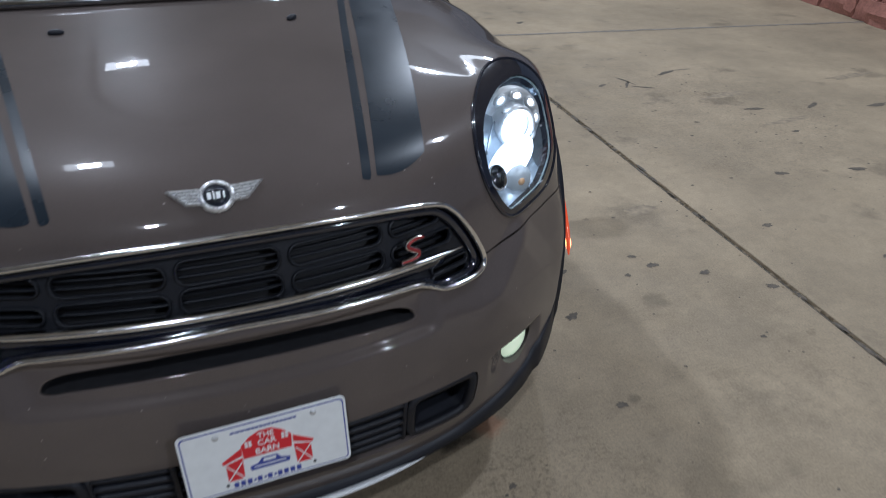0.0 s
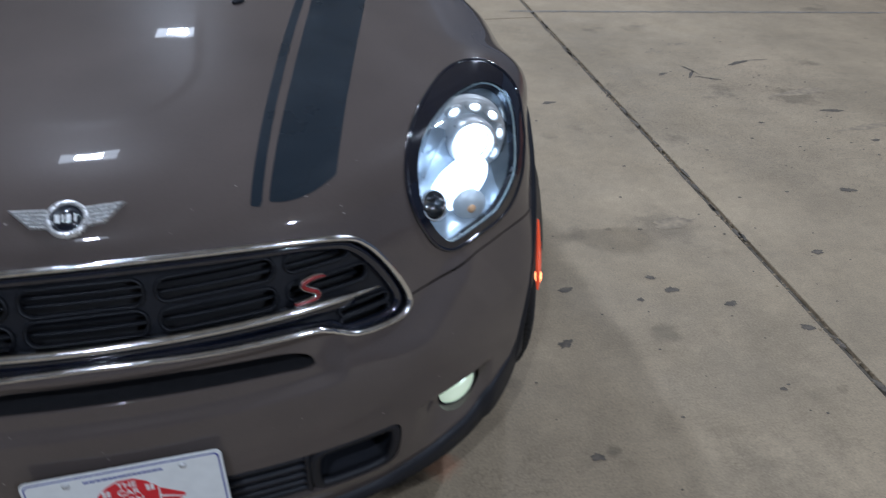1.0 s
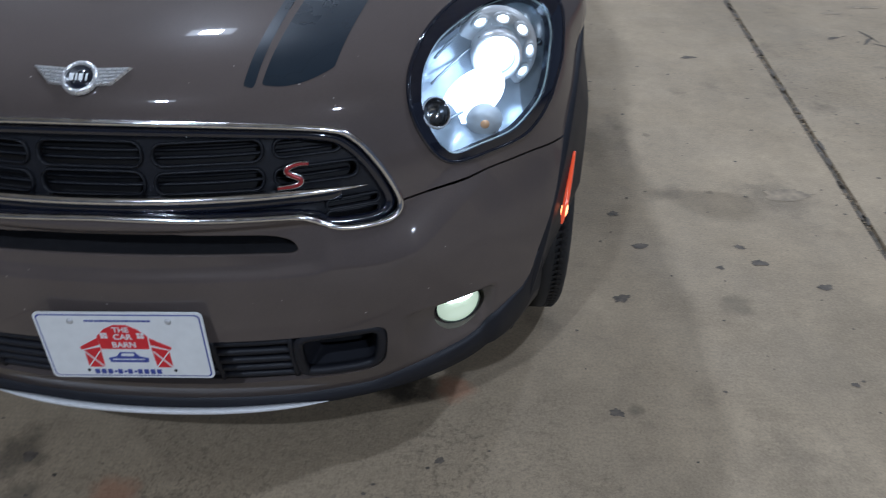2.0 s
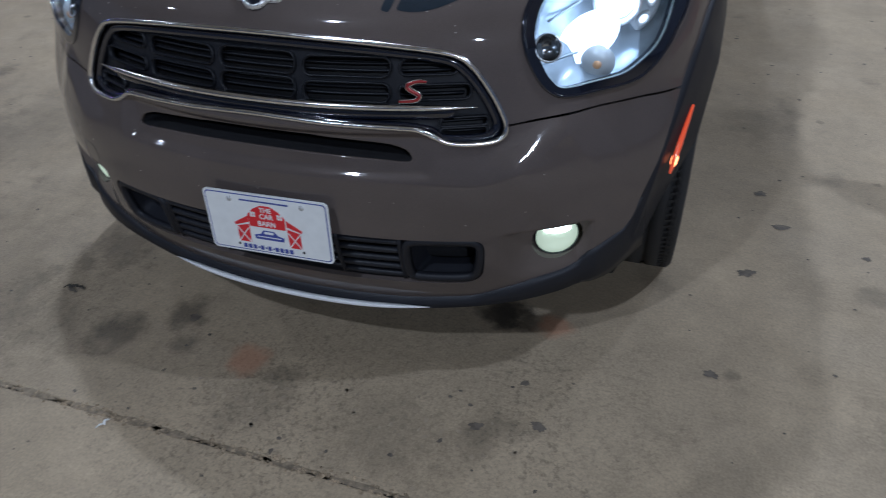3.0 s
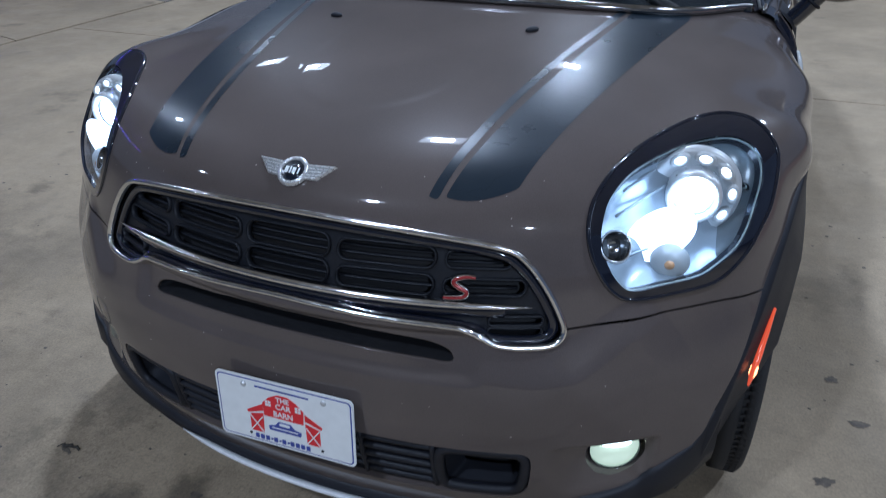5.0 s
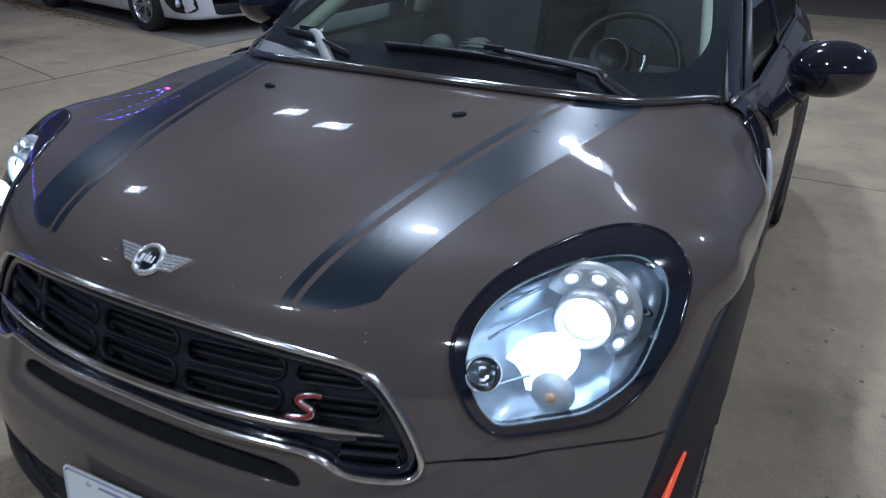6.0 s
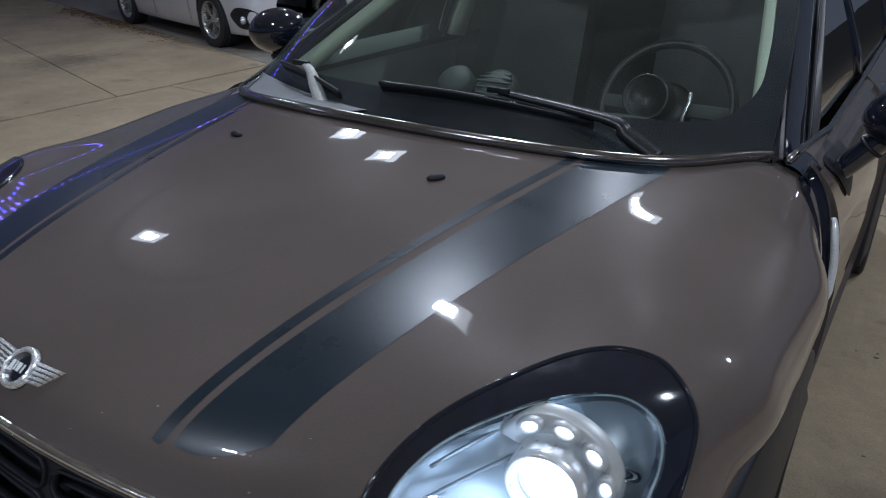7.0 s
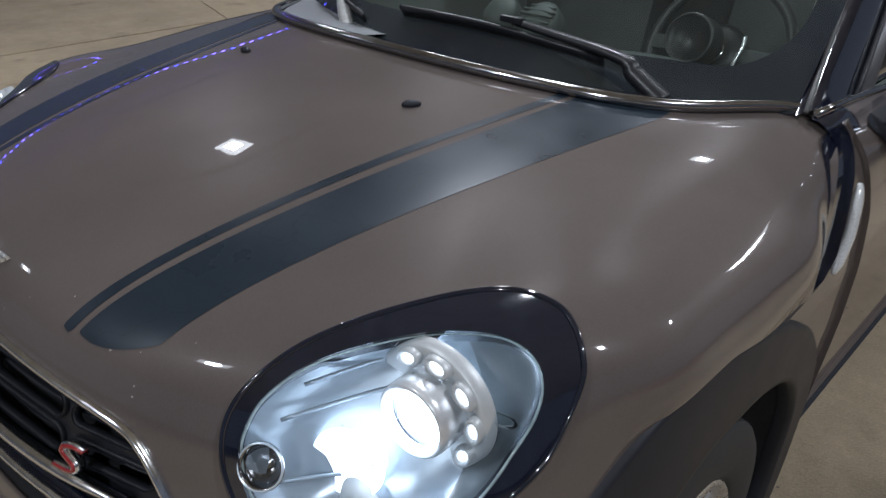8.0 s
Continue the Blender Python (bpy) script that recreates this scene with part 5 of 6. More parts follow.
for lo_x, hi_x, mat, up, label in ((-.80, -.155, PALE_PLASTIC, .035, "faded pale grey scuttle panel"), (-.16, .80, BLACK_PLASTIC, 0, "black scuttle panel")):
    sc = []
    some = [q for q in ep if lo_x <= q[0] <= hi_x]
    for q in some:
        t = max(-1, min(1, q[0] / .735))
        b = screen_base(t)
        for u in (0, .12, .3, .6, .85, 1.0):
            dip = -.003 + (.010 + .016 * max(0, min(1, (abs(q[0]) - .2) / .4))) * u ** .6 if up else -.010 - .010 * math.sin(math.pi * u)
            sc.append((q[0] + (b[0] - q[0]) * u, q[1] + .012 + (b[1] + (.020 if up else .012) - q[1] - .012) * u, q[2] + dip + (b[2] - q[2]) * u))
    mesh_object("scuttle_panel", sc, grid_faces(len(some), 6), mat, car, label)
v, f = revolve([(0, .004), (.008, .003), (.010, -.006)], Matrix.Translation((-.700, 1.245, 1.026)), 16)
mesh_object("scuttle_plug", v, f, DARK, car)

# -- wipers --
def wiper(pivot, elbow, clip_at, tip, heel, arm_mat, label):
    wp = thing("wiper", label, "", (0, 0, 0))
    wp.parent = car
    v, f = revolve([(0, .006), (.012, .004), (.017, -.004), (.018, -.03)], Matrix.Translation(pivot), 20)
    mesh_object("wiper_pivot", v, f, BLACK_PLASTIC, wp)
    pts = smooth_loop([pivot, lerp3(pivot, elbow, .6), elbow, clip_at], 24, False)
    v, f = sweep_taper(pts, [(-.010, -.004), (-.009, .004), (0, .007), (.009, .004), (.010, -.004)], [np.array((0, -.45, .9))] * 24, np.interp(np.linspace(0, 1, 24), (0, .35, .5, 1), (1.9, 1.7, 1.45, .75)))
    mesh_object("wiper_arm", v, f, arm_mat, wp)
    mid_ = [(heel[i] + tip[i]) / 2 + (0, -.010, .012)[i] for i in range(3)]
    pts = smooth_loop([heel, mid_, tip], 24, False)
    v, f = sweep(pts, [(-.004, -.026), (-.004, -.008), (-.006, -.003), (-.003, .004), (.003, .004), (.006, -.003), (.004, -.008), (.002, -.026)], [np.array((0, -.5, .87))] * 24)
    mesh_object("wiper_blade", v, f, WIPER, wp, "black rubber wiper blade")
    part("wiper_joint", box_bm(clip_at[0], clip_at[1] - .006, clip_at[2] + .004, .055, .014, .014, .004), WIPER, wp)


wiper((.550, 1.150, 1.018), (.433, 1.163, 1.078), (.177, 1.166, 1.103), (-.141, 1.140, 1.092), (.401, 1.172, 1.066), WIPER, "black wiper arm and blade resting on the windscreen")
wiper((-.299, 1.105, 1.012), (-.388, 1.160, 1.092), (-.440, 1.190, 1.098), (-.259, 1.120, 1.060), (-.560, 1.225, 1.088), ARM_GREY, "wiper with a weathered grey arm resting on the windscreen")

# -- door mirrors --
for s in (1, -1):
    mr = thing("door_mirror", "gloss black door mirror", "", (0, 0, 0))
    mr.parent = car
    cap = bmesh.new()
    bmesh.ops.create_uvsphere(cap, u_segments=32, v_segments=20, radius=1)
    for q in cap.verts:
        if q.co.y > .35:
            q.co.y = .35 + (q.co.y - .35) * .12
        q.co = Vector((q.co.x * .105 + .012 * q.co.z, q.co.y * .085, q.co.z * .074))
    bmesh.ops.transform(cap, matrix=Matrix.Translation((s * (.968 if s > 0 else .908), 1.56, 1.070 if s > 0 else 1.108)) @ pose(0, 0, 0, 0, 0, -8 * s), verts=cap.verts)
    part("mirror_cap", cap, BLACK_GLOSS, mr, "gloss black mirror cap")
    part("mirror_glass", box_bm(s * (.967 if s > 0 else .907), 1.594, 1.070 if s > 0 else 1.108, .17, .004, .115, .001), CHROME, mr)
    base = [(s * (float(flank_x(y, z)) + .004), y, z) for y, z in smooth_loop([(1.47, .975), (1.50, .93), (1.56, .875), (1.63, .885), (1.68, .94), (1.66, .978)], 24)]
    hub = tuple(np.array(base).mean(0) + np.array((s * .022, 0, 0)))
    mesh_object("mirror_base", base + [hub], [(i, (i + 1) % 24, 24) for i in range(24)], BLACK_PLASTIC, mr, "black mirror base on the door")
    v, f = revolve([(.026, -.004), (.030, -.003), (.031, .003), (.027, .005)], Matrix.Translation((s * .895, 1.560, .994)) @ Vector((s * .62, .03, .78)).to_track_quat("Z", "Y").to_matrix().to_4x4(), 24)
    mesh_object("mirror_collar", v, f, BLACK_PLASTIC, mr)
    tube([(s * .825, 1.55, .915), (s * .855, 1.555, .945), (s * .888, 1.56, .985), (s * .925, 1.562, 1.03)], .026, BLACK_GLOSS, "mirror_foot", mr, "", 12, 16)

# -- interior seen through the glass --
dash = []
for i in range(14):
    u = i / 13
    for j in range(31):
        t = -1 + 2 * j / 30
        b = screen_base(t * .97)
        y = b[1] + .05 + u * (1.66 - b[1] - .05)
        z = b[2] - .055 + .03 * math.sin(math.pi * min(1, u * 1.3)) - (.14 * max(0, u - .72) / .28)
        if .15 < t < .85:
            z += .035 * math.sin(math.pi * (t - .15) / .7) * max(0, min(1, (u - .35) / .4))
        dash.append((b[0], y, z))
mesh_object("dashboard", dash, grid_faces(14, 31), DASH, car, "dark dashboard")
for x, y, r, slats in ((-.08, 1.603, .062, 5), (-.233, 1.622, .055, 0)):
    vm = Matrix.Translation((x, y, 1.006)) @ pose(0, 0, 0, 40, 0, 0)
    v, f = revolve([(0, .020), (r * .5, .018), (r * .85, .010), (r, .002), (r * 1.05, -.03)], vm, 32)
    vent = mesh_object("dash_vent", v, f, DASH, car)
    for k in range(slats):
        h = (k - 2) * .018
        w = math.sqrt(max(.0004, r * r * .8 - h * h))
        part("vent_slat", box_bm(0, 0, 0, 2 * w, .006, .008, .002, m=vm @ Matrix.Translation((0, h, .020 - .25 * abs(h)))), DASH, vent)
swm = Matrix.Translation((.382, 1.735, .978)) @ pose(0, 0, 0, 64, 0, 0)
stw = thing("steering_wheel", "dark leather steering wheel", "", (0, 0, 0))
stw.parent = car
v, f = revolve([(.178 + .013 * math.cos(a), .013 * math.sin(a)) for a in np.linspace(0, 2 * math.pi, 12, False)], swm, 56, True)
mesh_object("wheel_rim", v, f, LEATHER, stw)
v, f = revolve([(0, .022), (.035, .021), (.060, .014), (.072, 0), (.074, -.02)], swm, 36)
mesh_object("wheel_hub", v, f, LEATHER, stw)
v, f = revolve([(.018, .0225), (.020, .0245), (.024, .0245), (.026, .0225)], swm, 28)
mesh_object("hub_badge", v, f, CHROME, stw, "small chrome hub badge")
for sg in (1, -1):
    v, f = sweep([tuple(swm @ Vector((sg * (.062 + .004 * math.sin(a * 3)), .045 * a, .016))) for a in np.linspace(-1, 1, 12)], round_profile(.005, .004, 8), [np.array((0, -.85, .5))] * 12)
    mesh_object("spoke_trim", v, f, BRUSHED, stw, "bright spoke trim")
for a in (0, 180, 270):
    part("wheel_spoke", box_bm(0, 0, 0, .12, .038, .014, .005, m=swm @ pose(0, 0, 0, 0, 0, a) @ Matrix.Translation((.120, 0, .004))), INTERIOR, stw)
pod_m = Matrix.Translation((.37, 1.60, 1.030)) @ pose(0, 0, 0, 70, 0, 0)
v, f = revolve([(0, -.01), (.045, -.008), (.055, .012), (.060, .008), (.062, -.05)], pod_m, 40)
pod = mesh_object("instrument_pod", v, f, LEATHER, car, "round dark instrument pod")
v, f = revolve([(.053, .012), (.056, .016), (.060, .011)], pod_m, 40)
mesh_object("pod_rim", v, f, LEATHER, pod)
for x in (-.37, .37):
    seat = thing("car_seat", "dark upholstered front seat", "", (0, 0, 0))
    seat.parent = car
    part("seat_cushion", box_bm(x, 2.12, .62, .50, .52, .18, .06), INTERIOR, seat)
    part("backrest", box_bm(x, 2.42, .95, .48, .15, .62, .06, m=pose(0, 0, 0, -14, 0, 0)), INTERIOR, seat)
    part("headrest", box_bm(x, 2.53, 1.34, .26, .10, .17, .045, m=pose(0, 0, 0, -10, 0, 0)), INTERIOR, seat)
part("rear_bench", box_bm(0, 3.15, .85, 1.2, .2, .6, .06), INTERIOR, car)
part("cabin_floor", box_bm(0, 2.4, .49, 1.5, 2.3, .06, .01), INTERIOR, car)
part("bulkhead", box_bm(0, 1.16, .72, 1.36, .06, .5, .01), INTERIOR, car)
part("rear_shelf", box_bm(0, 3.6, .95, 1.3, .6, .04, .01), INTERIOR, car)
part("inner_mirror", box_bm(0, 2.0, 1.38, .22, .03, .06, .012), BLACK_PLASTIC, car)

# -- dealer plate --
plate = thing("number_plate", "white dealer plate with red barn drawing and blue border", "", (0, 0, 0))
plate.parent = car
pmx = Matrix.Translation((.015, -.012, .4255)) @ pose(0, 0, 0, 90 - 5.5, -1.0, 1.2)


def plate_slab(x0, x1, y0, y1, z, h, mat, name, r=0.004, parent=plate, turn=0.0):
    bm = bmesh.new()
    bmesh.ops.create_cube(bm, size=1)
    bmesh.ops.scale(bm, vec=(x1 - x0, y1 - y0, h), verts=bm.verts)
    if r:
        bmesh.ops.bevel(bm, geom=[e for e in bm.edges if abs(e.verts[0].co.z - e.verts[1].co.z) > h * .5], offset=r, segments=4, affect="EDGES")
    if turn:
        bmesh.ops.rotate(bm, matrix=Matrix.Rotation(radians(turn), 3, "Z"), verts=bm.verts)
    bmesh.ops.translate(bm, vec=((x0 + x1) / 2, (y0 + y1) / 2, z), verts=bm.verts)
    bmesh.ops.transform(bm, matrix=pmx, verts=bm.verts)
    return part(name, bm, mat, parent, "", False)


W2, H2 = .1555, .0775


def plate_poly(points, mat, name, z=.0026, h=.0008):
    bm = bmesh.new()
    lo = [bm.verts.new((x, y, z - h)) for x, y in points]
    hi = [bm.verts.new((x, y, z)) for x, y in points]
    bm.faces.new(hi)
    bm.faces.new(lo[::-1])
    for i in range(len(points)):
        j = (i + 1) % len(points)
        bm.faces.new((lo[i], lo[j], hi[j], hi[i]))
    bmesh.ops.recalc_face_normals(bm, faces=bm.faces)
    bmesh.ops.transform(bm, matrix=pmx, verts=bm.verts)
    return part(name, bm, mat, plate, "", False)


def rounded(w, h, r):
    out = []
    for cx, cy, a0 in ((w - r, h - r, 0), (r - w, h - r, 90), (r - w, r - h, 180), (w - r, r - h, 270)):
        out += [(cx + r * math.cos(radians(a0 + 15 * q)), cy + r * math.sin(radians(a0 + 15 * q))) for q in range(7)]
    return out


plate_poly(rounded(W2, H2, .011), PLATE_WHITE, "plate_base", .0008, .003)
plate_poly(rounded(W2 - .0045, H2 - .0045, .009), PLATE_BLUE, "blue_border", .0013, .001)
plate_poly(rounded(W2 - .0070, H2 - .0070, .008), PLATE_WHITE, "plate_field", .0018, .001)


plate_poly([(-.046, -.006), (.044, -.006), (.046, .024), (.030, .040), (.012, .050), (-.012, .050), (-.032, .040), (-.048, .024)], PLATE_RED, "barn")
for s in (1, -1):
    plate_poly([(s * .048, -.002), (s * .080, -.010), (s * .080, -.050), (s * .050, -.050)], PLATE_RED, "barn_door")
    plate_poly([(s * .048, .020), (s * .086, -.002), (s * .084, -.008), (s * .048, .004)], PLATE_RED, "barn_roof")
    for tn in (1, -1):
        plate_slab(s * .065 - .024, s * .065 + .024, -.0312, -.0288, .0030, .0008, PLATE_WHITE, "door_brace", 0, turn=tn * 52)
    for dx in (-.0035, .0035):
        for dy in (-.0035, .0035):
            plate_slab(s * .034 + dx - .0028, s * .034 + dx + .0028, .026 + dy - .0028, .026 + dy + .0028, .0030, .0008, PLATE_WHITE, "barn_window", 0)
plate_poly([(-.036, -.038), (.036, -.038), (.038, -.028), (.022, -.024), (.014, -.014), (-.014, -.014), (-.022, -.024), (-.038, -.028)], PLATE_BLUE, "drawn_car")
plate_slab(-.012, .012, -.0225, -.0165, .0030, .0008, PLATE_WHITE, "drawn_window", .001)
plate_slab(-.03, .03, -.0315, -.0295, .0030, .0008, PLATE_WHITE, "drawn_line", 0)


def plate_text(words, x, y, size, mat):
    cu = bpy.data.curves.new("word", "FONT")
    cu.body, cu.size, cu.align_x, cu.align_y, cu.extrude = words, size, "CENTER", "CENTER", .0004
    cu.offset = .0003
    tmp = new("word", cu)
    dg = bpy.context.evaluated_depsgraph_get()
    me = bpy.data.meshes.new_from_object(tmp.evaluated_get(dg))
    bpy.data.objects.remove(tmp)
    me.materials.clear()
    me.materials.append(mat)
    me.transform(pmx @ Matrix.Translation((x, y, .0032)))
    ob = new("word", me)
    ob.parent = plate
    return ob


plate_text("THE", 0, .039, .0165, PLATE_WHITE)
plate_text("CAR", 0, .0225, .0175, PLATE_WHITE)
plate_text("BARN", -.001, .004, .0175, PLATE_WHITE)
xq = -.062
for wd in (.010, .010, .010, .003, .008, .008, .008, .008, .008, .008, .008, .008, .008, .008, .003, .008, .008):
    plate_slab(xq, xq + wd * .8, .0578, .0614, .0026, .0008, PLATE_BLUE, "small_bar", 0)
    xq += wd * .93
xq = -.072
for wd in (.011, .011, .011, .006, .011, .006, .011, .006, .011, .011, .011, .011):
    hh = .0022 if wd < .008 else .0055
    plate_slab(xq, xq + wd * .8, -.061 - hh, -.061 + hh, .0026, .0008, PLATE_BLUE, "number_bar", .0008)
    xq += wd * 1.12
for bx, by in ((-.083, -.058), (.083, -.058)):
    v, f = revolve([(0, .0008), (.003, .0007), (.0034, -.001)], pmx @ Matrix.Translation((bx, by, .0022)), 14)
    mesh_object("plate_hole", v, f, DARK, plate)
for bx in (-.088, .092):
    v, f = revolve([(0, .004), (.004, .0034), (.006, .0015), (.0065, -.001)], pmx @ Matrix.Translation((bx, .059, .0022)), 14)
    mesh_object("plate_screw", v, f, SILVER, plate)

# ---- ground: one sheet with concrete slabs laid on it ----
g = bmesh.new()
for x, y in ((-400, -400), (400, -400), (400, 400), (-400, 400)):
    g.verts.new((x, y, -.014))
g.faces.new(g.verts)
ground = part("ground", g, JOINT, None, "", False)
tagged(ground, "dirt-filled sub-base under the concrete slabs", "ground", kind="structure")
pavement = thing("pavement", "worn stained concrete forecourt slabs with dark joints", "pavement", (0, 0, 0), kind="structure")


def slab(x0, x1, y0, y1, skew=0.0, mat=CONCRETE):
    """A slab between joints; with a skew its cross joints run at an angle."""
    gap = .0055
    b = box_bm((x0 + x1) / 2, (y0 + y1) / 2, -.06, x1 - x0 - 2 * gap, y1 - y0 - 2 * gap, .12, .006)
    for q in b.verts:
        if abs(q.co.x - 2.03) < .06:
            q.co.x += .068 * q.co.y - .100
        q.co.y += skew * (q.co.x - (x1 if skew < -.2 else x0))
    return part("slab", b, mat, pavement, "", False)


XL, XR, YN, YF = -5.02, 2.022, -.318, 4.036
slab(XL, XR, YN, YF)
slab(XL, XR, YF, 8.4)
slab(XL, XR, 8.4, 12.8)
slab(XL, -.73, -4.7, YN)
slab(-.73, XR, -4.7, YN)
slab(XL, XR, -9.0, -4.7)
XK = XR + .016
slab(XK, 8.8, YN, YF + .18, -.145)
slab(XK, 8.8, YF + .18, 8.4, -.145)
slab(XK, 8.8, 8.4, 12.8, -.145)
slab(XK, 8.8, -4.7, YN, -.145)
slab(XK, 8.8, -9.0, -4.7, -.145)
XW = XL - .036
slab(-11.5, XW, -1.1, 3.50, -.28)
slab(-11.5, XW, 3.50, 5.36, -.28)
slab(-11.5, XW, 5.36, 14.0, -.28, ROAD)
slab(-11.5, XW, -5.5, -1.1, -.28)
slab(-11.5, XW, -12.0, -5.5, -.28)
slab(-30, -11.5, -12, 7.17, -.28)
slab(-30, -11.5, 7.17, 14.0, -.28, ROAD)
slab(8.8, 30, -9, 12.8)


def blob(x, y, rx, ry, turn, mat, name, seed, z=.0014):
    """A flat ragged spot on the concrete."""
    rnd = random.Random(seed)
    n = 30
    ca, sa = math.cos(turn), math.sin(turn)
    pts = []
    for i in range(n):
        a = 2 * math.pi * i / n
        k = (.62 + .30 * rnd.random()) * (1 + .10 * math.sin(3 * a + seed) + .09 * math.sin(5 * a + 2 * seed))
        u, w = rx * k * math.cos(a), ry * k * math.sin(a)
        pts.append((x + u * ca - w * sa, y + u * sa + w * ca, z))
    return mesh_object(name, pts, [tuple(range(n))], mat, pavement, "", False)


rnd = random.Random(5)
SPOTS = ((1.21, .92, .032, .018), (1.11, .66, .034, .02), (1.53, .93, .022, .014), (1.57, .85, .034, .018), (1.44, .82, .016, .012), (1.73, .74, .03, .017), (2.23, .96, .03, .018),
         (1.91, .58, .03, .02), (2.68, 1.36, .05, .022), (1.03, .23, .025, .015), (1.15, 1.10, .026, .018), (.60, .07, .014, .012), (.66, -.05, .024, .016), (.52, -.09, .022, .014),
         (-.77, .04, .030, .010), (1.73, 2.5, .05, .02), (1.66, .35, .014, .010), (-.34, .04, .02, .018), (2.5, .6, .02, .014), (3.09, 1.28, .06, .025), (2.9, .5, .03, .02),
         (2.79, 4.48, .06, .03), (3.13, 2.92, .11, .022), (3.21, 2.15, .08, .022), (3.61, 2.09, .09, .02), (4.01, 1.97, .09, .03), (3.18, 1.78, .03, .016), (2.73, 2.07, .02, .012), (2.56, 2.81, .05, .018))
FAINT = ((2.92, 3.32, .13, .035), (2.70, 3.20, .08, .03), (3.21, 2.41, .22, .05), (3.27, 1.93, .24, .035), (4.33, 2.48, .26, .05), (1.79, 1.25, .11, .05), (2.65, 2.43, .07, .02), (3.27, 2.95, .12, .02), (4.3, 1.75, .35, .06))
for k, (x, y, rx, ry) in enumerate(FAINT):
    blob(x, y, rx, ry, rnd.uniform(-.15, .15), STAIN_SOFT, "stain", 700 + k, .0011)
for k, (x, y, rx, ry) in enumerate(SPOTS):
    blob(x, y, rx, ry, rnd.uniform(-.5, .5), STAIN, "stain", k)
for k, (x, y, a) in enumerate(((2.73, 2.78, .9), (2.80, 2.70, -.6), (2.76, 2.85, 1.8))):
    blob(x, y, .10, .012, a, STAIN, "stain", 60 + k)
specks = []
faces = []
for k in range(520):
    x, y = rnd.uniform(-2.6, 3.6), rnd.uniform(-.9, 3.4)
    r = rnd.uniform(.0015, .005) * (1.0 if y < 1.2 else 1.5)
    i0 = len(specks)
    for q in range(6):
        a = q * math.pi / 3
        w = r * (.6 + .7 * rnd.random())
        specks.append((x + w * math.cos(a) * 1.4, y + w * math.sin(a), .0016))
    faces.append(tuple(range(i0, i0 + 6)))
tagged(mesh_object("tar_specks", specks, faces, STAIN, pavement, "", False), kind="stuff")
for k in range(90):
    x, y = .28 + rnd.gauss(0, .22), -.17 + rnd.gauss(0, .07)
    if k % 3 == 0:
        x -= .35
    if y > -.30:
        blob(x, y, rnd.uniform(.005, .013), rnd.uniform(.003, .008), rnd.uniform(0, 3), STAIN_SOFT if k % 14 else STAIN, "stain", 100 + k)
# grit and dead grass caught along the joints
grit_v, grit_f = [], []
for x0, y0, x1, y1, count, wide in ((-2.6, -.318, 1.9, -.318, 1700, .009), (2.024, -1.6, 2.024, 4.0, 520, .012), (-.73, -1.4, -.73, -.33, 60, .004), (2.06, 4.21, 7.0, 3.49, 160, .012), (-5.0, 4.036, 2.0, 4.036, 120, .010), (-5.038, -1.0, -5.038, 6.0, 200, .008)):
    for k in range(count):
        t = rnd.random()
        if rnd.random() < .45:
            t = min(1, max(0, (int(t * 9) + .5) / 9 + rnd.gauss(0, .018)))
        px, py = x0 + (x1 - x0) * t + rnd.gauss(0, wide) * (x0 == x1), y0 + (y1 - y0) * t + rnd.gauss(0, wide) * (x0 != x1)
        if x0 == x1 == 2.024:
            px += .068 * py - .100
        r, a0 = rnd.uniform(.0018, .0065), rnd.uniform(0, 6.3)
        i0 = len(grit_v)
        for q in range(4):
            a = a0 + q * math.pi / 2 + rnd.uniform(-.4, .4)
            grit_v.append((px + r * 1.5 * math.cos(a), py + r * math.sin(a), -.001))
        grit_v.append((px, py, r * .7))
        grit_f += [(i0 + q, i0 + (q + 1) % 4, i0 + 4) for q in range(4)]
tagged(mesh_object("joint_grit", grit_v, grit_f, GRIT, pavement, "straw-coloured grit along the joints", False), kind="stuff")
for k in range(36):
    py = rnd.uniform(-.4, 4.0)
    blob(1.926 + .068 * py + rnd.gauss(0, .008), py, rnd.uniform(.008, .014), rnd.uniform(.02, .08), rnd.gauss(0, .05), STAIN, "joint_dirt", 334 + k)
# old grey dirt swept along the far joint
for k in range(46):
    px = 2.1 + 4.2 * k / 46 + rnd.uniform(-.05, .05)
    blob(px, 4.213 - .145 * (px - 2.03) + rnd.gauss(0, .008), rnd.uniform(.05, .12), rnd.uniform(.010, .026), -.145 + rnd.gauss(0, .03), STAIN_SOFT, "joint_dirt", 500 + k, .0012)
# grey sealant smeared along the far joint
SEAL = grain(material("grey_joint_sealant", (0.205, 0.180, 0.150), 0.7), 25, 0.35, 0.1)
seal_v = []
for k in range(121):
    px = 2.06 + 4.4 * k / 120
    py = 4.211 - .145 * (px - 2.03)
    seal_v += [(px, py - rnd.uniform(.009, .026), .0018), (px, py + rnd.uniform(.008, .020), .0018)]
mesh_object("joint_sealant", seal_v, grid_faces(121, 2), SEAL, pavement, "grey sealant along the joint", False)
# tan strips that fill most of the near joint and soften its dark line
FILL = grain(material("tan_joint_fill", (0.185, 0.148, 0.100), 0.95), 60, 0.4, 0.0, 0.001)
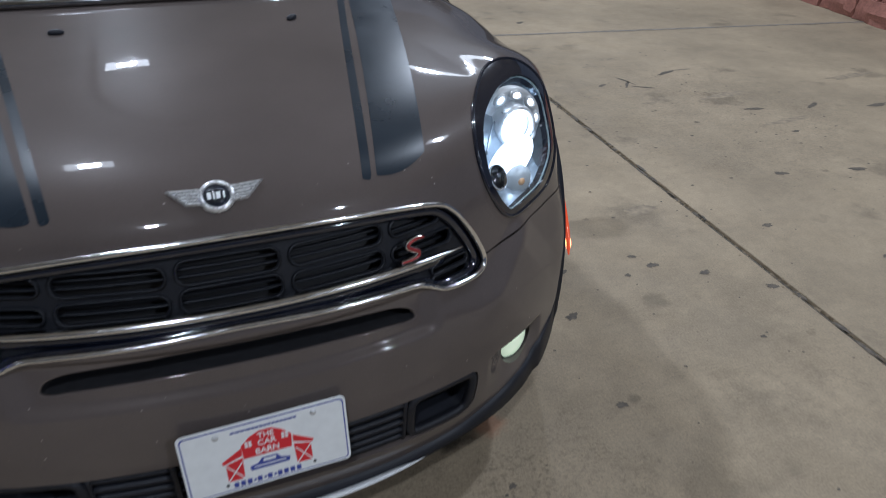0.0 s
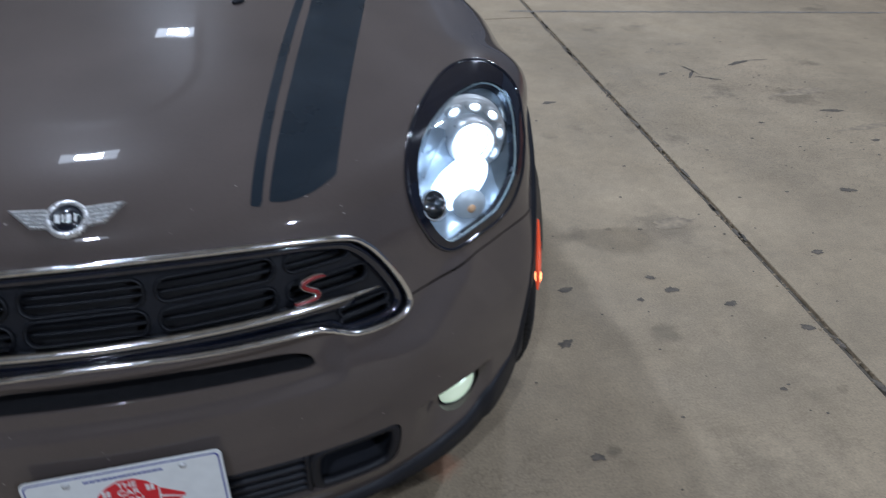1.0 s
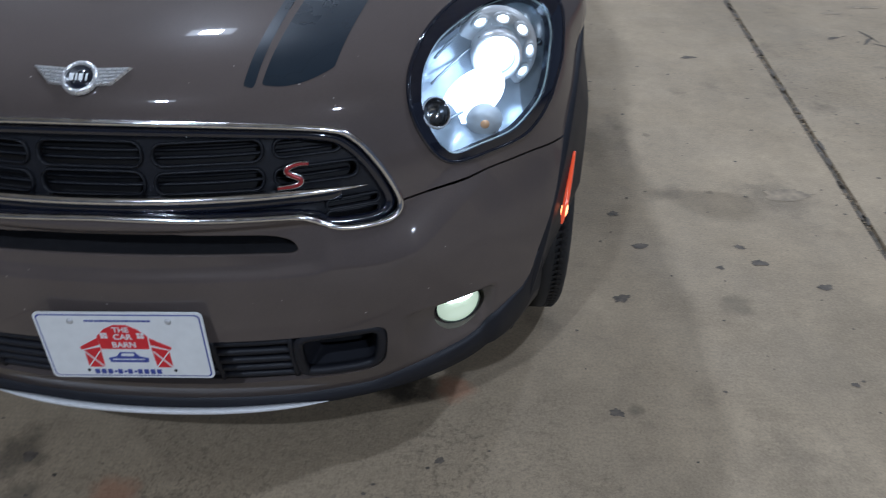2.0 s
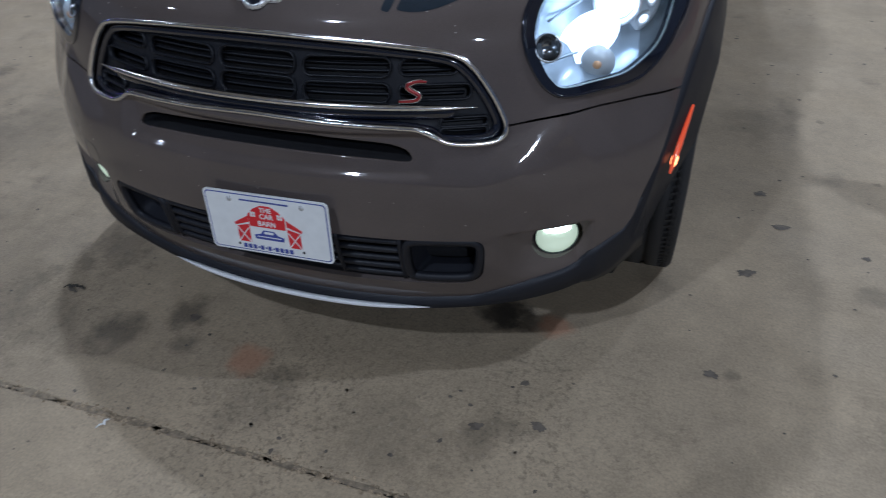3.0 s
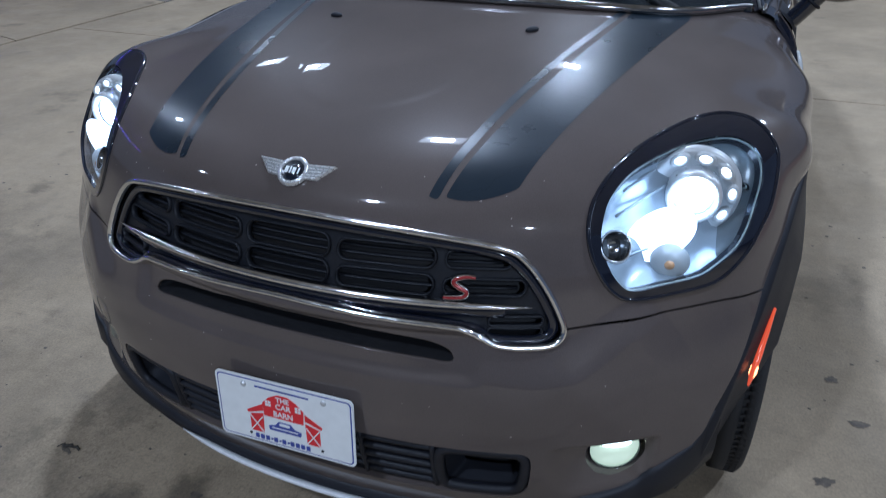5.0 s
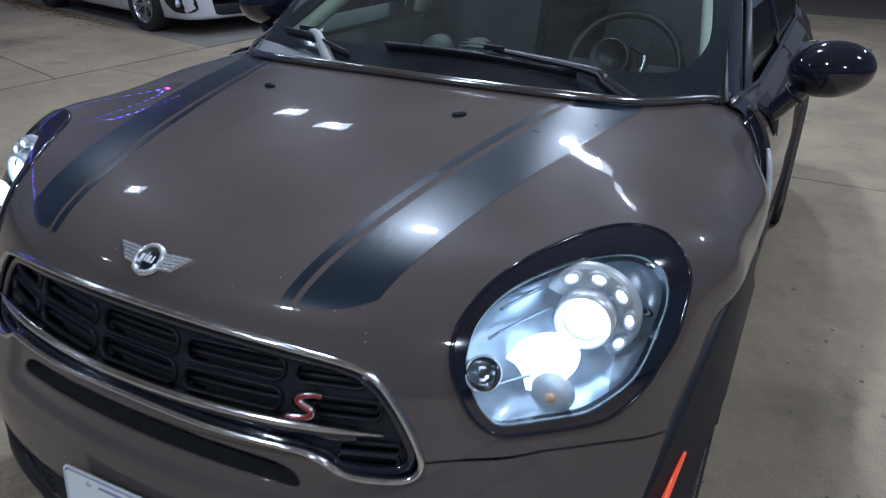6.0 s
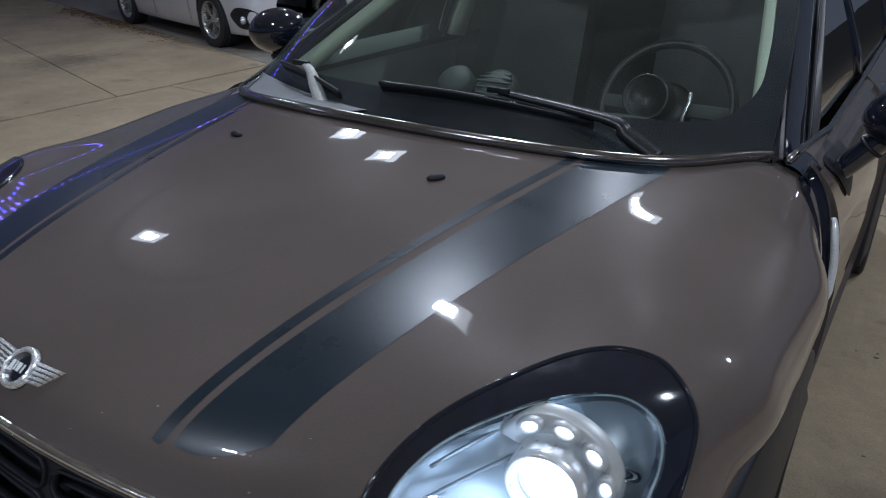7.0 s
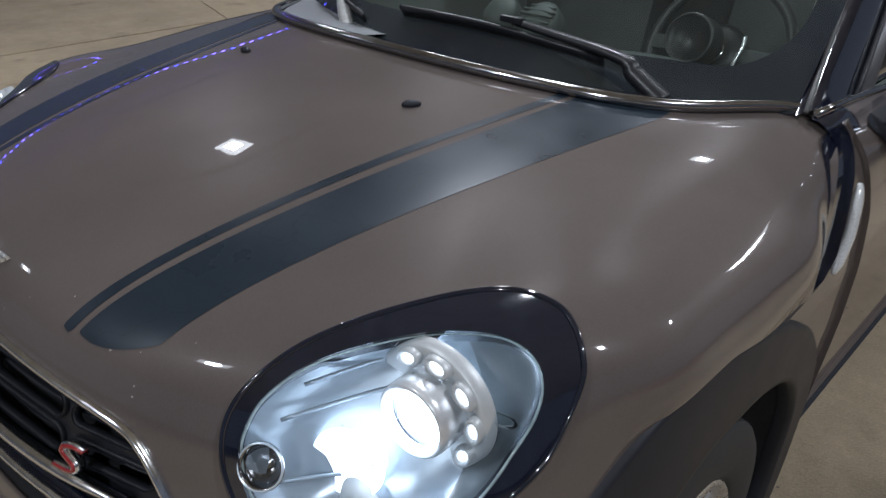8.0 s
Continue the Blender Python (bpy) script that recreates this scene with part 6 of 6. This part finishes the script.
for k in range(30):
    px = -2.6 + 4.5 * k / 30 + rnd.uniform(-.03, .03)
    fill_v = []
    for q in range(9):
        x = px + .135 * q / 8
        h = .007 + .005 * rnd.random()
        fill_v += [(x, -.318 - h * math.sin(math.pi * (q + .6) / 9.2), .0008), (x, -.318 + h * math.sin(math.pi * (q + .6) / 9.2), .0008)]
    mesh_object("joint_fill", fill_v, grid_faces(9, 2), FILL, pavement, "", False)
# dry leaf and a paper scrap
def ribbon(path, width, mat, name, at):
    """A thin curled strip lying on the concrete."""
    v = []
    for k, (x, y, z, roll) in enumerate(path):
        w = width * (.35 + .65 * math.sin(math.pi * (k + .5) / len(path)))
        v += [(x - w * math.sin(roll) * .6, y - w * math.cos(roll), z), (x, y, z + .004), (x + w * math.sin(roll) * .6, y + w * math.cos(roll), z + .002 * (k % 2))]
    ob = mesh_object(name, v, grid_faces(len(path), 3), mat, None, "", False)
    ob.location = at
    return ob


lf = ribbon([(-.034, -.006, .001, .3), (-.022, .004, .006, .8), (-.010, -.003, .010, -.4), (.002, .006, .008, .5), (.014, .000, .012, 1.1), (.022, .008, .007, -.6), (.034, .004, .002, .2)], .008,
            grain(material("dry_leaf", (.035, .030, .022), .8), 40, .3), "leaf", (-.765, .045, .001))
tagged(lf, "dark shrivelled leaf lying on the concrete", "leaf")
scrap = ribbon([(-.010, -.018, .001, 1.2), (-.004, -.010, .006, .7), (.003, -.006, .003, 1.4), (.001, .004, .008, .6), (.008, .012, .003, 1.0)], .006, PAPER, "paper_scrap", (-.335, -.345, .001))
tagged(scrap, "small torn white paper scrap on the concrete", "litter")

# dead leaves blown against the lane's edge
leaf_v, leaf_f = [], []
for k in range(1100):
    x = rnd.choice((rnd.uniform(-12, -7), rnd.gauss(-9.8, .8), rnd.gauss(-9.8, .8), rnd.gauss(-11.2, .5)))
    y = 5.36 - .28 * (x - XW) - abs(rnd.gauss(0, .16))
    r, a0 = rnd.uniform(.009, .024), rnd.uniform(0, 6.3)
    i0 = len(leaf_v)
    for q in range(5):
        a = a0 + q * 1.2566
        leaf_v.append((x + r * math.cos(a) * (1.5 if q % 2 else .8), y + r * math.sin(a), .003 + rnd.uniform(0, .010)))
    leaf_f.append(tuple(range(i0, i0 + 5)))
litter = mesh_object("leaf_litter", leaf_v, leaf_f, LEAF, None, "", False)
tagged(litter, "brown dead leaves scattered along the lane's edge", "leaves", kind="stuff")

# ---- retaining wall of split-faced red blocks ----
wall = thing("retaining_wall", "low wall of rough split-faced red concrete blocks", "wall", (0, 0, 0), kind="structure")
for course in range(3):
    for k in range(14):
        y = 1.2 + k * .47 + (.23 if course % 2 else 0)
        x = 5.70 + .17 * (y - 3.29) + .03 * course
        rb = random.Random(course * 50 + k)
        bm = bmesh.new()
        bmesh.ops.create_cube(bm, size=1)
        bmesh.ops.subdivide_edges(bm, edges=bm.edges[:], cuts=3, use_grid_fill=True)
        for q in bm.verts:
            q.co = Vector((q.co.x * .26, q.co.y * .455, q.co.z * .19))
            if q.co.x < -.10:
                q.co.x += rb.uniform(-.022, .018) - .02 * (1 - abs(q.co.z) / .1) * (1 - abs(q.co.y) / .23)
            q.co += Vector((0, rb.uniform(-.006, .006), rb.uniform(-.004, .004)))
        bmesh.ops.rotate(bm, matrix=Matrix.Rotation(-.188, 3, "Z"), verts=bm.verts)
        bmesh.ops.translate(bm, vec=(x + .13, y, .096 + .194 * course), verts=bm.verts)
        part("block", bm, BRICK, wall, "", True, 25)

# ---- white saloon parked across the lane ----
sedan = thing("white_saloon", "silvery white saloon car parked on concrete, lamps off", "car", (0, 0, 0))
ST = ((0.0, .50, .24, .60, .64), (.05, .68, .20, .68, .72), (.22, .82, .18, .75, .82), (.8, .885, .17, .86, .92), (1.5, .895, .17, .92, .98), (2.4, .90, .17, .94, 1.0),
      (3.3, .895, .18, .96, 1.02), (4.1, .86, .22, .98, 1.03), (4.4, .78, .28, .94, .99), (4.5, .60, .36, .84, .88))
st = smooth_loop(ST, 90, False)
loft = []
for x, w, zl, zs, zt in st:
    half = smooth_loop([(0, zl), (.82 * w, zl), (.955 * w, zl + .07), (w, zl * .45 + zs * .55), (.985 * w, zs - .10), (.93 * w, zs), (.6 * w, zt - .012), (0, zt)], 26, False)
    loft += [(x, y, z) for y, z in half] + [(x, -y, z) for y, z in half[::-1]]
LV = np.array(loft)
k = 52
lq = np.array([(i * k + j, i * k + (j + 1) % k, (i + 1) * k + (j + 1) % k, (i + 1) * k + j) for i in range(89) for j in range(k)])
LF = np.concatenate((lq[:, [0, 1, 2]], lq[:, [0, 2, 3]]))
wellf = np.minimum(np.hypot(LV[:, 0] - .88, LV[:, 2] - .33), np.hypot(LV[:, 0] - 3.58, LV[:, 2] - .33)) - .365
wellf = np.where(np.abs(LV[:, 1]) > .5, wellf, 1.0)
m_car = Matrix.Translation((-5.34, 6.43, 0)) @ pose(0, 0, 0, 0, 0, 165) @ Matrix.Diagonal((1.08, 1, 1, 1))
mesh_object("body", *clip(LV, LF, wellf), WHITE_PAINT, sedan, "silvery white body")
cab = []
for x, w, z in ((1.15, .74, .95), (1.75, .66, 1.33), (2.2, .62, 1.44), (3.0, .62, 1.45), (3.6, .64, 1.36), (4.1, .74, 1.0)):
    for a in np.linspace(0, math.pi, 17):
        cab.append((x, w * math.copysign(abs(math.cos(a)) ** .6, math.cos(a)), .90 + (z - .90) * math.sin(a) ** .5))
mesh_object("cabin", cab, grid_faces(6, 17), TINT, sedan, "dark glazed cabin")
for sy in (1, -1):
    pts = smooth_loop([(.06, .70, .29), (.05, .69, .44), (.14, .76, .51), (.32, .86, .50), (.42, .885, .40), (.28, .85, .28)], 24)
    pts = [(x, sy * (abs(LV[((LV[:, 0] - x) ** 2 + (LV[:, 2] - z) ** 2 + .02 * (np.abs(LV[:, 1]) - y) ** 2).argmin()][1]) + .010), z) for x, y, z in pts]
    mid = tuple(sum(q[i] for q in pts) / 24 + (-.030, sy * .034, 0)[i] for i in range(3))
    mesh_object("fog_trim", pts + [mid], [(i, (i + 1) % 24, 24) for i in range(24)], BLACK_PLASTIC, sedan, "black fog lamp surround", False)
    fm = Matrix.Translation((.175, sy * .835, .38)) @ pose(0, 0, 0, 90 * sy, 0, -50 * sy)
    v, f = revolve([(0, .03), (.03, .026), (.042, .012), (.045, -.01)], fm, 20)
    mesh_object("fog_lamp", v, f, REFLECTOR, sedan, "small round fog lamp")
    pts = [(x, sy * y, z) for x, y, z in smooth_loop([(.10, .58, .66), (.14, .70, .64), (.40, .86, .72), (.55, .885, .80), (.35, .84, .80), (.15, .66, .74)], 24)]
    mesh_object("headlamp", pts, [tuple(range(24))], REFLECTOR, sedan, "unlit headlamp", False)
    for x in (1.42, 2.5):
        pts = [(x, sy * (float(np.interp(z, (.25, .5, .8, .95), (.875, .905, .895, .86))) + .0015), z) for z in np.linspace(.25, .94, 14)]
        v, f = sweep(pts, round_profile(.004, .002, 6), [np.array((0, sy, 0))] * 14)
        mesh_object("door_seam", v, f, DARK, sedan)
part("underside", box_bm(2.2, 0, .26, 3.9, 1.3, .14, .03), DARK, sedan)
for x in (.88, 3.58):
    for sy in (1, -1):
        wl = wheel(0, 0, 1)
        wl.parent = sedan
        wl.matrix_basis = Matrix.Translation((x, sy * .79, 0)) @ pose(0, 0, 0, 0, 0, 90 * sy)
sedan.matrix_basis = m_car


# ---- canopy and its lamps ----
canopy = part("ceiling", box_bm(-2, 1.5, LAMP_Z + .22, 23, 24, .25, .02), CANOPY, None, "", False)
tagged(canopy, "pale panelled forecourt canopy overhead", "ceiling", kind="structure")
for x, y, w in LAMPS:
    lt = thing("canopy_light", "square white canopy light, switched on", "light", (x, y, LAMP_Z), "canopy lights")
    part("housing", box_bm(0, 0, .062, .82, .58, .10, .02), LAMP_HOUSING, lt)
    part("diffuser", box_bm(0, 0, .006, .58, .32, .012, .003), LAMP_PANEL, lt, "pale diffuser panel")
    la = bpy.data.lights.new("canopy_lamp", "AREA")
    la.shape, la.size, la.size_y, la.energy, la.color = "RECTANGLE", .26, .16, w, (1.0, .975, .94)
    lo = new("lamp", la)
    lo.parent = lt
    lo.location = (0, 0, -.006)

fascia = part("trim", box_bm(-13.45, 1.5, LAMP_Z - .50, .12, 24, 1.4, .02), CANOPY, None, "", False)
tagged(fascia, "pale canopy fascia board", "trim", kind="structure")
leds = thing("led_string", "string of small violet and blue lights along the canopy fascia", "string lights", (-13.372, 0, 4.42))
for k in range(46):
    part("led", box_bm(0, -.6 + k * .25, .03 * math.sin(k * 2.3), .04, .09, .07, .012), LED_PINK if k in (2, 45) else LED_BLUE if k % 3 == 1 else LED_VIOLET, leds)
